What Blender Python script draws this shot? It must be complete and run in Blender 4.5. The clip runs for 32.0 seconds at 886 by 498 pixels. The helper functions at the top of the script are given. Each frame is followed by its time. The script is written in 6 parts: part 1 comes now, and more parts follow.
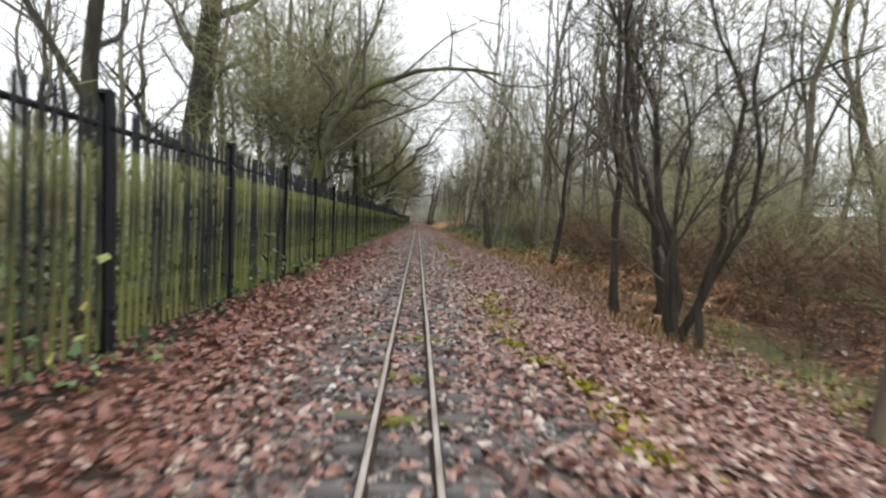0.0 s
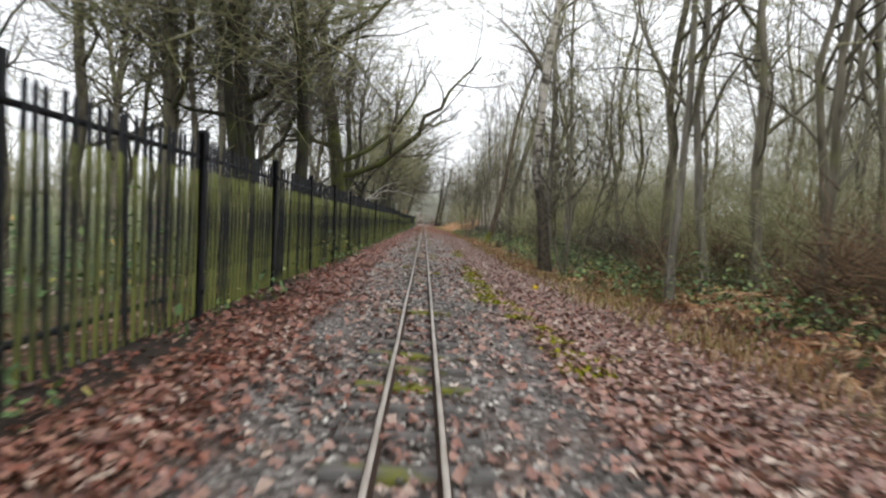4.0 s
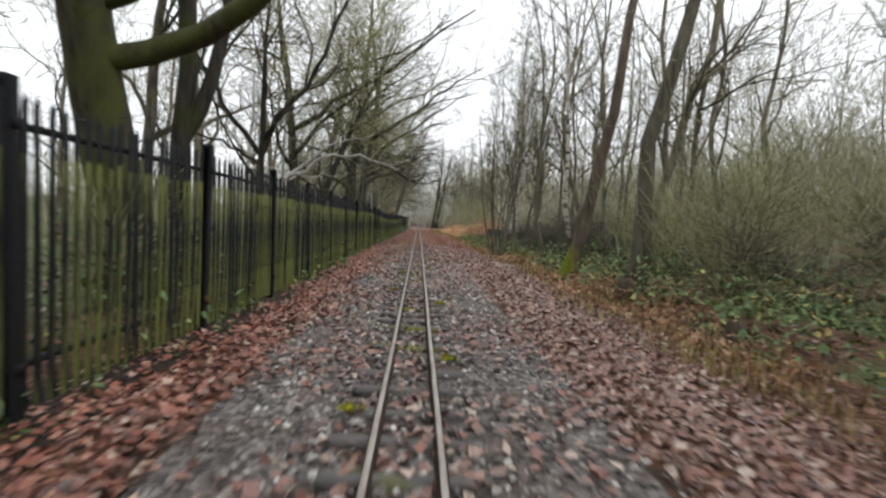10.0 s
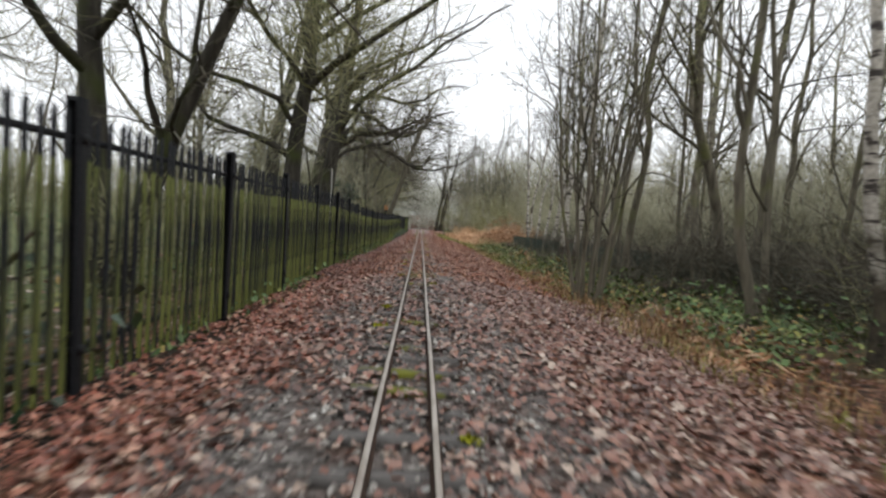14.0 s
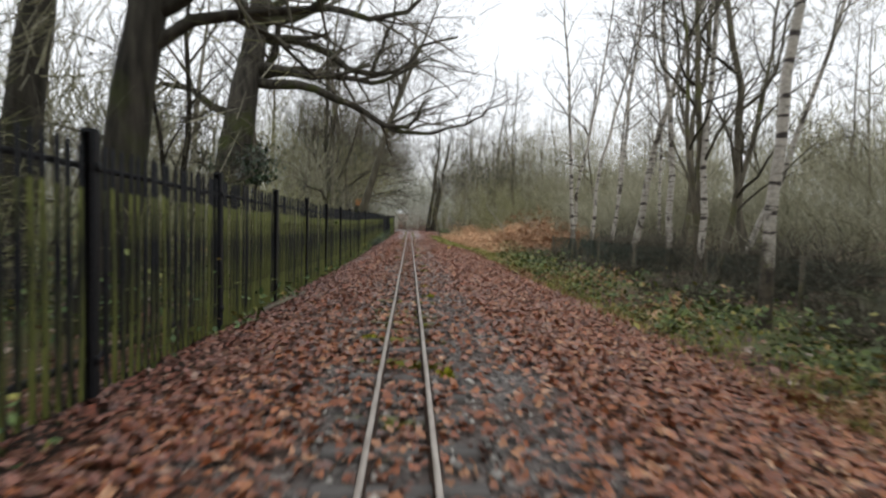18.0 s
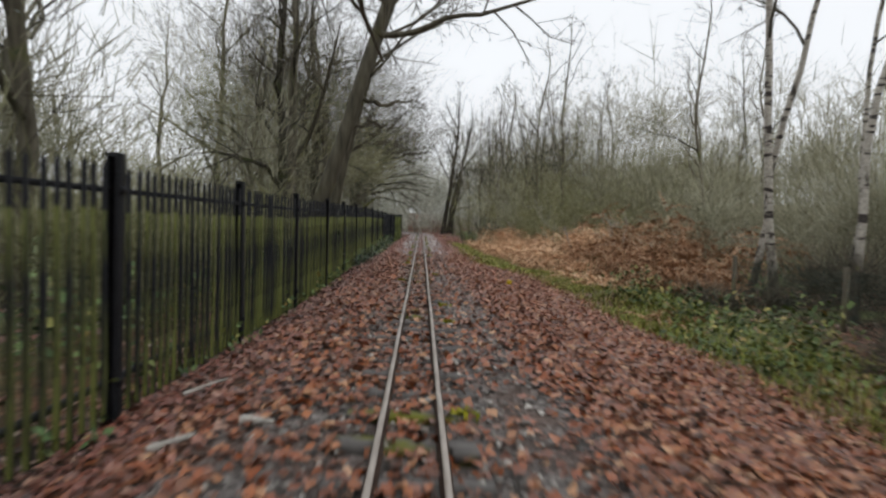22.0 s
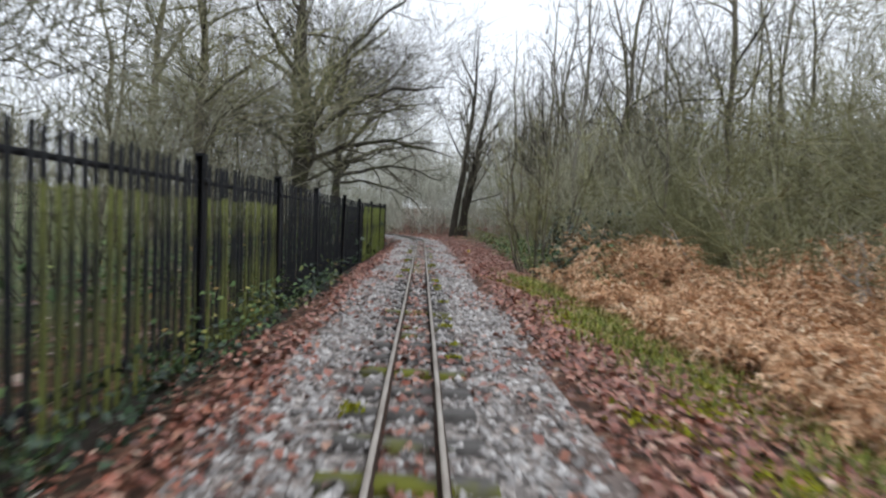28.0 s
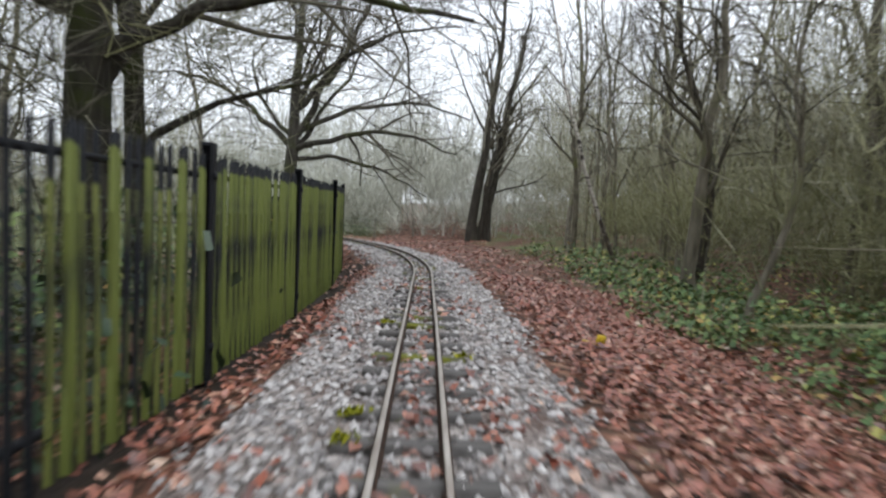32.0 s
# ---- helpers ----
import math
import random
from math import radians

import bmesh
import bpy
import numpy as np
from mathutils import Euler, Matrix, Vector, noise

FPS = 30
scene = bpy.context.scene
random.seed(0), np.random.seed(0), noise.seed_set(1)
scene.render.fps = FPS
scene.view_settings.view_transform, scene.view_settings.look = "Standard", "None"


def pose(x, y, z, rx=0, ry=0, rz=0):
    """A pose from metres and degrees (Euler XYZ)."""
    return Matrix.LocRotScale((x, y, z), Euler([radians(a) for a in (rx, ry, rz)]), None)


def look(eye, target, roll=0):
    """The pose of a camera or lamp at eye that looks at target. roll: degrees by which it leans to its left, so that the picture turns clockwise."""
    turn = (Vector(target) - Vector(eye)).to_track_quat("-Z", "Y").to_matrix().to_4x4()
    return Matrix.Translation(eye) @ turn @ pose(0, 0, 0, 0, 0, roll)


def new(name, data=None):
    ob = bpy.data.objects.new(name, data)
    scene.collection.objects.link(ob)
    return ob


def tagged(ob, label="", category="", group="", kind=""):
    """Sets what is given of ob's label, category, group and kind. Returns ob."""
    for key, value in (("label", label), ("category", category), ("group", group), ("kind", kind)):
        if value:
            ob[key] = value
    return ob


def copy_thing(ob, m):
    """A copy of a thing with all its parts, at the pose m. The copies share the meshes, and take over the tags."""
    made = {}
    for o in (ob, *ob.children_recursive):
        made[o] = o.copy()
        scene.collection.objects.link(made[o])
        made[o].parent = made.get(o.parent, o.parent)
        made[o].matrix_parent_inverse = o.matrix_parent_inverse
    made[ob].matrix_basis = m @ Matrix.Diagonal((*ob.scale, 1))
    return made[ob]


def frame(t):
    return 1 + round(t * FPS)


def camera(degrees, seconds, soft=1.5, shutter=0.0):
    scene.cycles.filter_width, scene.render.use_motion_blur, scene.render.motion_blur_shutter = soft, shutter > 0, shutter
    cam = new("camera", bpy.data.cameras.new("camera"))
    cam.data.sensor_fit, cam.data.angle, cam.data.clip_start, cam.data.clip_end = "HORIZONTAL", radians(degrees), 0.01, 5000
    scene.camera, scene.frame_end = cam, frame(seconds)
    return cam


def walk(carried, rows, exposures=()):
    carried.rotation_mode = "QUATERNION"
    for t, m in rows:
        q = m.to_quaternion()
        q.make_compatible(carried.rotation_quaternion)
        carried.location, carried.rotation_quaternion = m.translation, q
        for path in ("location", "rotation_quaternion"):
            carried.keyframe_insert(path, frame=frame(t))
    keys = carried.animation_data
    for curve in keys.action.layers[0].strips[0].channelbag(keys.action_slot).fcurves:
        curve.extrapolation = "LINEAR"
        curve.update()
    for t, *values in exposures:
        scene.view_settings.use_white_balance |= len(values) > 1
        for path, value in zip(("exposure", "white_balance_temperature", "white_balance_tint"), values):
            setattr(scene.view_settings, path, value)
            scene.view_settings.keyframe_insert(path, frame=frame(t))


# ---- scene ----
CAM_X, CAM_Z = 0.019, 0.890
cam = camera(72.7, 32.0, soft=2.4, shutter=0.5)


def ride(y, yaw, pitch, roll):
    """The camera at y metres along the line, turned by yaw, pitch and roll in degrees."""
    a, b = radians(yaw), radians(pitch)
    way = Vector((-math.sin(a) * math.cos(b), math.cos(a) * math.cos(b), math.sin(b)))
    eye = Vector((CAM_X, y, CAM_Z))
    return look(eye, eye + way, roll)


PATH = [
    (0, 0.075, -2.54, -2.77, 2.54),
    (0.5, 1.612, -2.78, -2.52, 2.47),
    (1, 3.159, -2.49, -2.43, 2.91),
    (1.5, 4.704, -2.08, -2.82, 3.24),
    (2, 6.252, -1.67, -2.85, 3.28),
    (2.5, 7.796, -1.82, -2.57, 2.78),
    (4.5, 13.935, -1.93, -2.77, 2.89),
    (5, 15.487, -1.93, -2.78, 2.84),
    (5.5, 17.065, -2.12, -2.71, 2.71),
    (6, 18.646, -2.18, -2.65, 2.49),
    (6.5, 20.217, -2.12, -2.66, 2.26),
    (7, 21.784, -2.02, -2.65, 2.16),
    (7.5, 23.390, -2.37, -2.96, 2.10),
    (8, 25.023, -2.13, -3.03, 2.11),
    (8.5, 26.666, -2.19, -2.85, 1.42),
    (9, 28.299, -2.28, -2.63, 2.20),
    (9.5, 29.934, -2.42, -2.48, 1.93),
    (10, 31.561, -2.38, -2.61, 2.15),
    (10.5, 33.208, -2.21, -2.99, 2.03),
    (11, 34.851, -2.13, -2.89, 3.14),
    (11.5, 36.520, -2.58, -2.53, 2.44),
    (12, 38.210, -2.44, -2.45, 2.53),
    (12.5, 39.923, -2.35, -2.61, 2.56),
    (13, 41.579, -2.79, -2.56, 2.18),
    (13.5, 43.170, -2.66, -2.54, 2.15),
    (14, 44.782, -2.26, -2.44, 3.56),
    (14.5, 46.436, -2.86, -2.49, 2.95),
    (16.5, 53.220, -2.80, -2.47, 1.69),
    (17, 54.875, -2.32, -2.42, 1.14),
    (17.5, 56.520, -2.98, -2.45, 1.58),
    (18, 58.175, -3.22, -2.56, 1.26),
    (18.5, 59.860, -3.13, -2.65, 1.51),
    (19, 61.559, -2.97, -2.58, 2.04),
    (19.5, 63.228, -2.55, -2.60, 2.27),
    (20, 64.927, -2.53, -2.76, 1.67),
    (20.5, 66.623, -2.46, -2.67, 1.59),
    (21, 68.331, -2.68, -2.69, 1.63),
    (21.5, 70.044, -2.23, -2.80, 2.02),
    (22, 71.751, -2.10, -2.52, 1.86),
    (22.5, 73.437, -1.96, -2.36, 2.97),
    (23, 75.125, -2.37, -2.44, 2.52),
    (23.5, 76.846, -2.40, -2.69, 1.95),
    (24, 78.588, -2.11, -2.78, 2.00),
    (24.5, 80.298, -2.07, -2.65, 3.30),
    (26.5, 87.198, -2.28, -2.92, 2.26),
    (27, 88.925, -2.17, -3.03, 2.50),
    (27.5, 90.666, -2.04, -2.85, 2.41),
    (28, 92.448, -2.09, -2.83, 2.40),
    (28.5, 94.241, -1.97, -2.74, 2.84),
    (29, 96.047, -2.08, -2.85, 2.47),
    (29.5, 97.880, -2.17, -2.92, 2.05),
    (30, 99.727, -2.12, -2.90, 1.52),
    (30.5, 101.571, -1.94, -2.90, 1.95),
    (31, 103.388, -2.03, -2.73, 2.25),
    (31.5, 105.172, -2.05, -2.92, 2.35),
    (32, 106.936, -1.68, -3.12, 2.55),
]
EXPOSURES = [(0, 0.46), (6, 0.57), (8, 0.46), (9, 0.32), (13, 0.3), (17, 0.12), (19, 0.02), (20, -0.1), (21, -0.2), (22, -0.18), (23, -0.3), (24, -0.18), (27, 0.1), (28, 0.14), (29, 0.38), (30, 0.46), (32, 0.4)]
walk(cam, [(t, ride(y, yaw, pitch, roll)) for t, y, yaw, pitch, roll in PATH], [(t, stops, 6500 if t < 25 else 6150, 10) for t, stops in EXPOSURES])

# ---- light ----
world = bpy.data.worlds.new("overcast_sky")
scene.world = world
world.use_nodes = True
wn = world.node_tree.nodes
sky = wn.new("ShaderNodeTexSky")
sky.sky_type, sky.sun_disc = "NISHITA", False
sky.sun_elevation, sky.sun_rotation = radians(32), radians(150)
sky.air_density, sky.dust_density, sky.ozone_density = 1.0, 4.0, 1.0
grey = wn.new("ShaderNodeHueSaturation")
grey.inputs["Saturation"].default_value = 0.22
wn["Background"].inputs["Strength"].default_value = 0.15
world.node_tree.links.new(sky.outputs[0], grey.inputs["Color"])
cloud = wn.new("ShaderNodeMix")
cloud.data_type = "RGBA"
cloud.inputs[0].default_value, cloud.inputs[7].default_value = 0.88, (7.5, 7.75, 8.05, 1)
world.node_tree.links.new(grey.outputs[0], cloud.inputs[6])
world.node_tree.links.new(cloud.outputs[2], wn["Background"].inputs["Color"])
sun = new("sun", bpy.data.lights.new("sun", "SUN"))
sun.data.energy, sun.data.angle, sun.data.color = 0.5, radians(40), (1.0, 0.98, 0.95)
sun.matrix_world = look((0, 0, 30), (-8, 14, 0))


# ---- materials ----
def material(name, rough=0.8, spec=0.3):
    m = bpy.data.materials.new(name)
    m.use_nodes = True
    b = m.node_tree.nodes["Principled BSDF"]
    b.inputs["Roughness"].default_value = rough
    b.inputs["Specular IOR Level"].default_value = spec
    return m, m.node_tree, b


def node(nt, kind, **values):
    n = nt.nodes.new(kind)
    for key, value in values.items():
        n.inputs[key].default_value = value
    return n


def ramp(nt, source, stops):
    """A colour ramp fed by source; stops of (place, (r, g, b))."""
    r = nt.nodes.new("ShaderNodeValToRGB")
    e = r.color_ramp.elements
    while len(e) < len(stops):
        e.new(0.5)
    for el, (at, c) in zip(e, stops):
        el.position, el.color = at, (*c, 1)
    nt.links.new(source, r.inputs[0])
    return r.outputs[0]


def mixed(nt, fac, a, b):
    m = nt.nodes.new("ShaderNodeMix")
    m.data_type = "RGBA"
    for socket, value in ((m.inputs[0], fac), (m.inputs[6], a), (m.inputs[7], b)):
        if isinstance(value, (int, float)):
            socket.default_value = value
        elif isinstance(value, tuple):
            socket.default_value = (*value, 1)
        else:
            nt.links.new(value, socket)
    return m.outputs[2]


def grain(nt, scale, detail=5.0, stretch=None, space="Object"):
    """A noise in metres, stretched along an axis where asked."""
    t = nt.nodes.new("ShaderNodeTexCoord")
    n = node(nt, "ShaderNodeTexNoise", Scale=scale, Detail=detail)
    out = t.outputs[space]
    if stretch:
        m = nt.nodes.new("ShaderNodeMapping")
        m.inputs["Scale"].default_value = stretch
        nt.links.new(out, m.inputs[0])
        out = m.outputs[0]
    nt.links.new(out, n.inputs["Vector"])
    return n.outputs["Fac"]


def bump(nt, bsdf, height, strength=0.5, distance=0.02):
    b = node(nt, "ShaderNodeBump", Strength=strength, Distance=distance)
    nt.links.new(height, b.inputs["Height"])
    nt.links.new(b.outputs[0], bsdf.inputs["Normal"])


def maths(nt, op, a, b):
    m = nt.nodes.new("ShaderNodeMath")
    m.operation = op
    for socket, value in zip(m.inputs, (a, b)):
        if isinstance(value, (int, float)):
            socket.default_value = value
        else:
            nt.links.new(value, socket)
    return m.outputs[0]


def bark(name, dark, light, moss, moss_from=0.55):
    m, nt, b = material(name, 0.85, 0.25)
    ridges = grain(nt, 9, 6, (1, 1, 0.18))
    base = ramp(nt, ridges, [(0.3, dark), (0.72, light)])
    patch = ramp(nt, grain(nt, 1.3, 4), [(moss_from, (0, 0, 0)), (moss_from + 0.16, (1, 1, 1))])
    nt.links.new(mixed(nt, patch, base, moss), b.inputs["Base Color"])
    bump(nt, b, ridges, 0.8, 0.03)
    return m


def island_colours(name, stops, rough=0.75, spec=0.3, grain_scale=60, grain_mix=0.35, dark=(0.02, 0.015, 0.012), bumped=0.0):
    """Pieces in one mesh that differ one from another."""
    m, nt, b = material(name, rough, spec)
    g = nt.nodes.new("ShaderNodeNewGeometry")
    base = ramp(nt, g.outputs["Random Per Island"], stops)
    n = grain(nt, grain_scale, 3)
    fac = maths(nt, "MULTIPLY", ramp(nt, n, [(0.45, (0, 0, 0)), (0.75, (1, 1, 1))]), grain_mix)
    nt.links.new(mixed(nt, fac, base, dark), b.inputs["Base Color"])
    if bumped:
        bump(nt, b, n, bumped, 0.01)
    return m


def moss_foot_bark():
    """Brown bark with a sleeve of bright moss climbing one side from the foot."""
    m, nt, b = material("bark_with_mossy_foot", 0.85, 0.25)
    ridges, patch = grain(nt, 9, 6, (1, 1, 0.18)), grain(nt, 2.2, 5)
    base = ramp(nt, ridges, [(0.3, (0.05, 0.04, 0.03)), (0.72, (0.17, 0.135, 0.1))])
    t = nt.nodes.new("ShaderNodeTexCoord")
    s = nt.nodes.new("ShaderNodeSeparateXYZ")
    nt.links.new(t.outputs["Object"], s.inputs[0])
    climb = maths(nt, "ADD", maths(nt, "MULTIPLY", s.outputs[2], 0.17), maths(nt, "MULTIPLY", s.outputs[0], 0.5))
    fac = ramp(nt, maths(nt, "ADD", climb, patch), [(0.58, (1, 1, 1)), (0.8, (0, 0, 0))])
    moss = ramp(nt, grain(nt, 30, 3), [(0.3, (0.07, 0.085, 0.01)), (0.7, (0.22, 0.235, 0.02))])
    nt.links.new(mixed(nt, fac, base, moss), b.inputs["Base Color"])
    bump(nt, b, ridges, 0.8, 0.03)
    return m


M_DARK = bark("dark_wet_bark", (0.013, 0.011, 0.008), (0.062, 0.053, 0.04), (0.05, 0.055, 0.022), 0.6)
M_OAK = bark("oak_bark", (0.015, 0.0135, 0.0105), (0.078, 0.07, 0.055), (0.05, 0.058, 0.018), 0.5)
M_SLIM = bark("young_bark", (0.075, 0.066, 0.048), (0.24, 0.215, 0.165), (0.15, 0.155, 0.065), 0.52)
M_GREY = bark("smooth_grey_bark", (0.11, 0.1, 0.083), (0.3, 0.28, 0.235), (0.13, 0.14, 0.07), 0.6)
M_MOSSY = bark("mossy_bark", (0.05, 0.04, 0.03), (0.17, 0.13, 0.095), (0.13, 0.13, 0.02), 0.5)
M_MOSS_BARK = bark("moss_covered_bark", (0.06, 0.055, 0.03), (0.14, 0.13, 0.07), (0.2, 0.22, 0.02), 0.35)
M_MOSS_FOOT = moss_foot_bark()
M_WILLOW = bark("mossy_willow_bark", (0.026, 0.024, 0.015), (0.094, 0.087, 0.056), (0.087, 0.098, 0.025), 0.42)
M_BROWN_BARK = bark("brown_bark", (0.05, 0.045, 0.032), (0.15, 0.138, 0.1), (0.1, 0.1, 0.035), 0.6)
M_DEAD = bark("bare_dead_wood", (0.3, 0.28, 0.25), (0.62, 0.59, 0.54), (0.3, 0.3, 0.2), 0.66)
M_BROKEN = bark("fresh_broken_wood", (0.24, 0.1, 0.04), (0.5, 0.27, 0.12), (0.12, 0.08, 0.04), 0.7)


def birch_bark(name, climb):
    """White bark with dark marks, old and fissured at the foot; climb: how fast that ends upwards."""
    m, nt, b = material(name, 0.6, 0.35)
    lines = grain(nt, 4.5, 3, (0.55, 0.55, 2.6))
    patches = grain(nt, 2.6, 5, (1.4, 1.4, 0.8))
    white = ramp(nt, grain(nt, 20, 4), [(0.3, (0.32, 0.29, 0.245)), (0.7, (0.6, 0.56, 0.49))])
    marked = mixed(nt, ramp(nt, lines, [(0.545, (0, 0, 0)), (0.61, (1, 1, 1))]), white, (0.05, 0.04, 0.035))
    rough = mixed(nt, ramp(nt, patches, [(0.57, (0, 0, 0)), (0.64, (1, 1, 1))]), marked, (0.06, 0.05, 0.04))
    t = nt.nodes.new("ShaderNodeTexCoord")
    s = nt.nodes.new("ShaderNodeSeparateXYZ")
    nt.links.new(t.outputs["Object"], s.inputs[0])
    foot = ramp(nt, maths(nt, "ADD", maths(nt, "MULTIPLY", s.outputs[2], climb), patches), [(0.74, (1, 1, 1)), (0.92, (0, 0, 0))])
    old = ramp(nt, grain(nt, 9, 5), [(0.35, (0.035, 0.028, 0.022)), (0.6, (0.1, 0.085, 0.06)), (0.75, (0.09, 0.1, 0.025))])
    nt.links.new(mixed(nt, foot, rough, old), b.inputs["Base Color"])
    bump(nt, b, patches, 0.5, 0.02)
    return m


M_BIRCH = birch_bark("birch_bark", 0.3)
M_OLD_BIRCH = birch_bark("old_birch_bark", 0.1)
M_TWIG = island_colours("bare_twigs", [(0.0, (0.038, 0.034, 0.024)), (0.5, (0.095, 0.086, 0.062)), (1.0, (0.19, 0.175, 0.135))], 0.8, 0.2, 5)
# Twig colour paled to paint the haze between the trees.
M_HAZE = island_colours("haze_paled_twigs", [(0.0, (0.200, 0.193, 0.122)), (0.5, (0.340, 0.327, 0.220)), (1.0, (0.480, 0.465, 0.361))], 0.9, 0.1, 2)
# Paler still: mist over the farthest woods is put into the base colour.
M_MIST = island_colours("mist_paled_twigs", [(0.0, (0.36, 0.36, 0.29)), (0.5, (0.5, 0.5, 0.42)), (1.0, (0.64, 0.64, 0.57))], 0.9, 0.1, 2)
M_OLIVE = island_colours("pale_olive_twigs", [(0.0, (0.140, 0.137, 0.061)), (0.5, (0.269, 0.265, 0.134)), (1.0, (0.409, 0.397, 0.240))], 0.85, 0.15, 4)
M_LITTER = island_colours("fallen_leaves", [(0.0, (0.071, 0.034, 0.026)), (0.18, (0.184, 0.076, 0.053)), (0.4, (0.316, 0.125, 0.081)), (0.55, (0.245, 0.147, 0.119)), (0.72, (0.388, 0.191, 0.132)), (0.88, (0.428, 0.304, 0.242)), (1.0, (0.592, 0.470, 0.378))], 0.34, 0.75, 45, 0.4)
M_PINK = island_colours("pink_brown_leaves", [(0.0, (0.097, 0.033, 0.022)), (0.2, (0.238, 0.073, 0.045)), (0.5, (0.410, 0.137, 0.086)), (0.62, (0.292, 0.137, 0.094)), (0.8, (0.508, 0.196, 0.124)), (0.94, (0.540, 0.304, 0.214)), (1.0, (0.670, 0.480, 0.359))], 0.34, 0.75, 45, 0.4)
# Wet leaves; the shade beside the palisade is painted into their darker colour.
M_WET_SHADED = island_colours("shade_dark_wet_leaves", [(0.0, (0.056, 0.020, 0.013)), (0.2, (0.160, 0.049, 0.030)), (0.5, (0.274, 0.086, 0.052)), (0.62, (0.189, 0.090, 0.065)), (0.82, (0.339, 0.127, 0.079)), (0.95, (0.377, 0.197, 0.137)), (1.0, (0.490, 0.328, 0.238))], 0.34, 0.75, 45, 0.4)
M_RUSSET = island_colours("russet_leaves", [(0.0, (0.078, 0.022, 0.007)), (0.2, (0.194, 0.050, 0.014)), (0.5, (0.349, 0.091, 0.024)), (0.62, (0.242, 0.093, 0.041)), (0.8, (0.427, 0.136, 0.043)), (0.94, (0.465, 0.213, 0.096)), (1.0, (0.600, 0.341, 0.181))], 0.34, 0.75, 45, 0.4)
M_STONE = island_colours("ballast_stone", [(0.0, (0.044, 0.040, 0.038)), (0.35, (0.154, 0.140, 0.126)), (0.7, (0.308, 0.282, 0.257)), (0.93, (0.440, 0.410, 0.372)), (1.0, (0.682, 0.647, 0.589))], 0.55, 0.45, 70, 0.35, bumped=0.3)
# M_STONE scaled paler, for the stretch y 20-48.
M_MID_STONE = island_colours("mid_grey_ballast_stone", [(0.0, (0.052, 0.047, 0.044)), (0.35, (0.182, 0.166, 0.149)), (0.7, (0.364, 0.334, 0.303)), (0.93, (0.520, 0.484, 0.440)), (1.0, (0.750, 0.735, 0.697))], 0.55, 0.45, 70, 0.35, bumped=0.3)
M_PALE_STONE = island_colours("clean_limestone_ballast", [(0.0, (0.14, 0.125, 0.12)), (0.3, (0.36, 0.335, 0.325)), (0.7, (0.52, 0.49, 0.475)), (1.0, (0.7, 0.67, 0.65))], 0.65, 0.4, 70, 0.25, bumped=0.3)
# Russet bracken; its darker tone also paints the shadow at y 84-96.
M_BRACKEN = island_colours("dead_bracken", [(0.0, (0.103, 0.045, 0.023)), (0.25, (0.267, 0.123, 0.059)), (0.55, (0.413, 0.226, 0.118)), (0.8, (0.542, 0.344, 0.209)), (1.0, (0.636, 0.467, 0.319))], 0.8, 0.2, 12)
M_PALE_BRACKEN = island_colours("pale_dead_bracken", [(0.0, (0.235, 0.109, 0.053)), (0.2, (0.530, 0.282, 0.144)), (0.5, (0.753, 0.467, 0.270)), (0.8, (0.894, 0.619, 0.404)), (1.0, (0.900, 0.760, 0.540))], 0.8, 0.2, 12)
M_BROWN = island_colours("dead_bramble_stems", [(0.0, (0.06, 0.038, 0.024)), (0.5, (0.14, 0.09, 0.055)), (1.0, (0.26, 0.17, 0.1))], 0.8, 0.2, 12)
M_BRAMBLE = island_colours("bramble_leaf", [(0.0, (0.054, 0.096, 0.031)), (0.5, (0.120, 0.204, 0.072)), (0.82, (0.216, 0.300, 0.103)), (0.94, (0.432, 0.408, 0.114)), (1.0, (0.480, 0.288, 0.103))], 0.55, 0.35, 30)
M_GREENERY = island_colours("yellowing_bramble_leaf", [(0.0, (0.035, 0.055, 0.016)), (0.5, (0.09, 0.14, 0.035)), (0.8, (0.17, 0.22, 0.055)), (0.92, (0.34, 0.3, 0.08)), (1.0, (0.36, 0.2, 0.09))], 0.55, 0.35, 30)
M_HOLLY = island_colours("holly_leaf", [(0.0, (0.01, 0.025, 0.014)), (0.6, (0.03, 0.065, 0.035)), (1.0, (0.08, 0.12, 0.07))], 0.3, 0.5, 30)
M_IVY = island_colours("ivy_leaf", [(0.0, (0.008, 0.022, 0.01)), (1.0, (0.035, 0.075, 0.028))], 0.35, 0.5, 30)
M_GRASS = island_colours("wet_grass", [(0.0, (0.08, 0.115, 0.02)), (0.4, (0.2, 0.25, 0.04)), (0.75, (0.34, 0.36, 0.06)), (0.9, (0.42, 0.38, 0.1)), (1.0, (0.42, 0.31, 0.17))], 0.6, 0.3, 30)
M_STRAW = island_colours("dry_grass", [(0.0, (0.14, 0.075, 0.035)), (0.5, (0.29, 0.17, 0.075)), (1.0, (0.42, 0.3, 0.15))], 0.7, 0.25, 30)
M_MOSS = island_colours("bright_moss", [(0.0, (0.16, 0.17, 0.008)), (0.6, (0.28, 0.28, 0.012)), (1.0, (0.4, 0.38, 0.03))], 0.8, 0.2, 60)


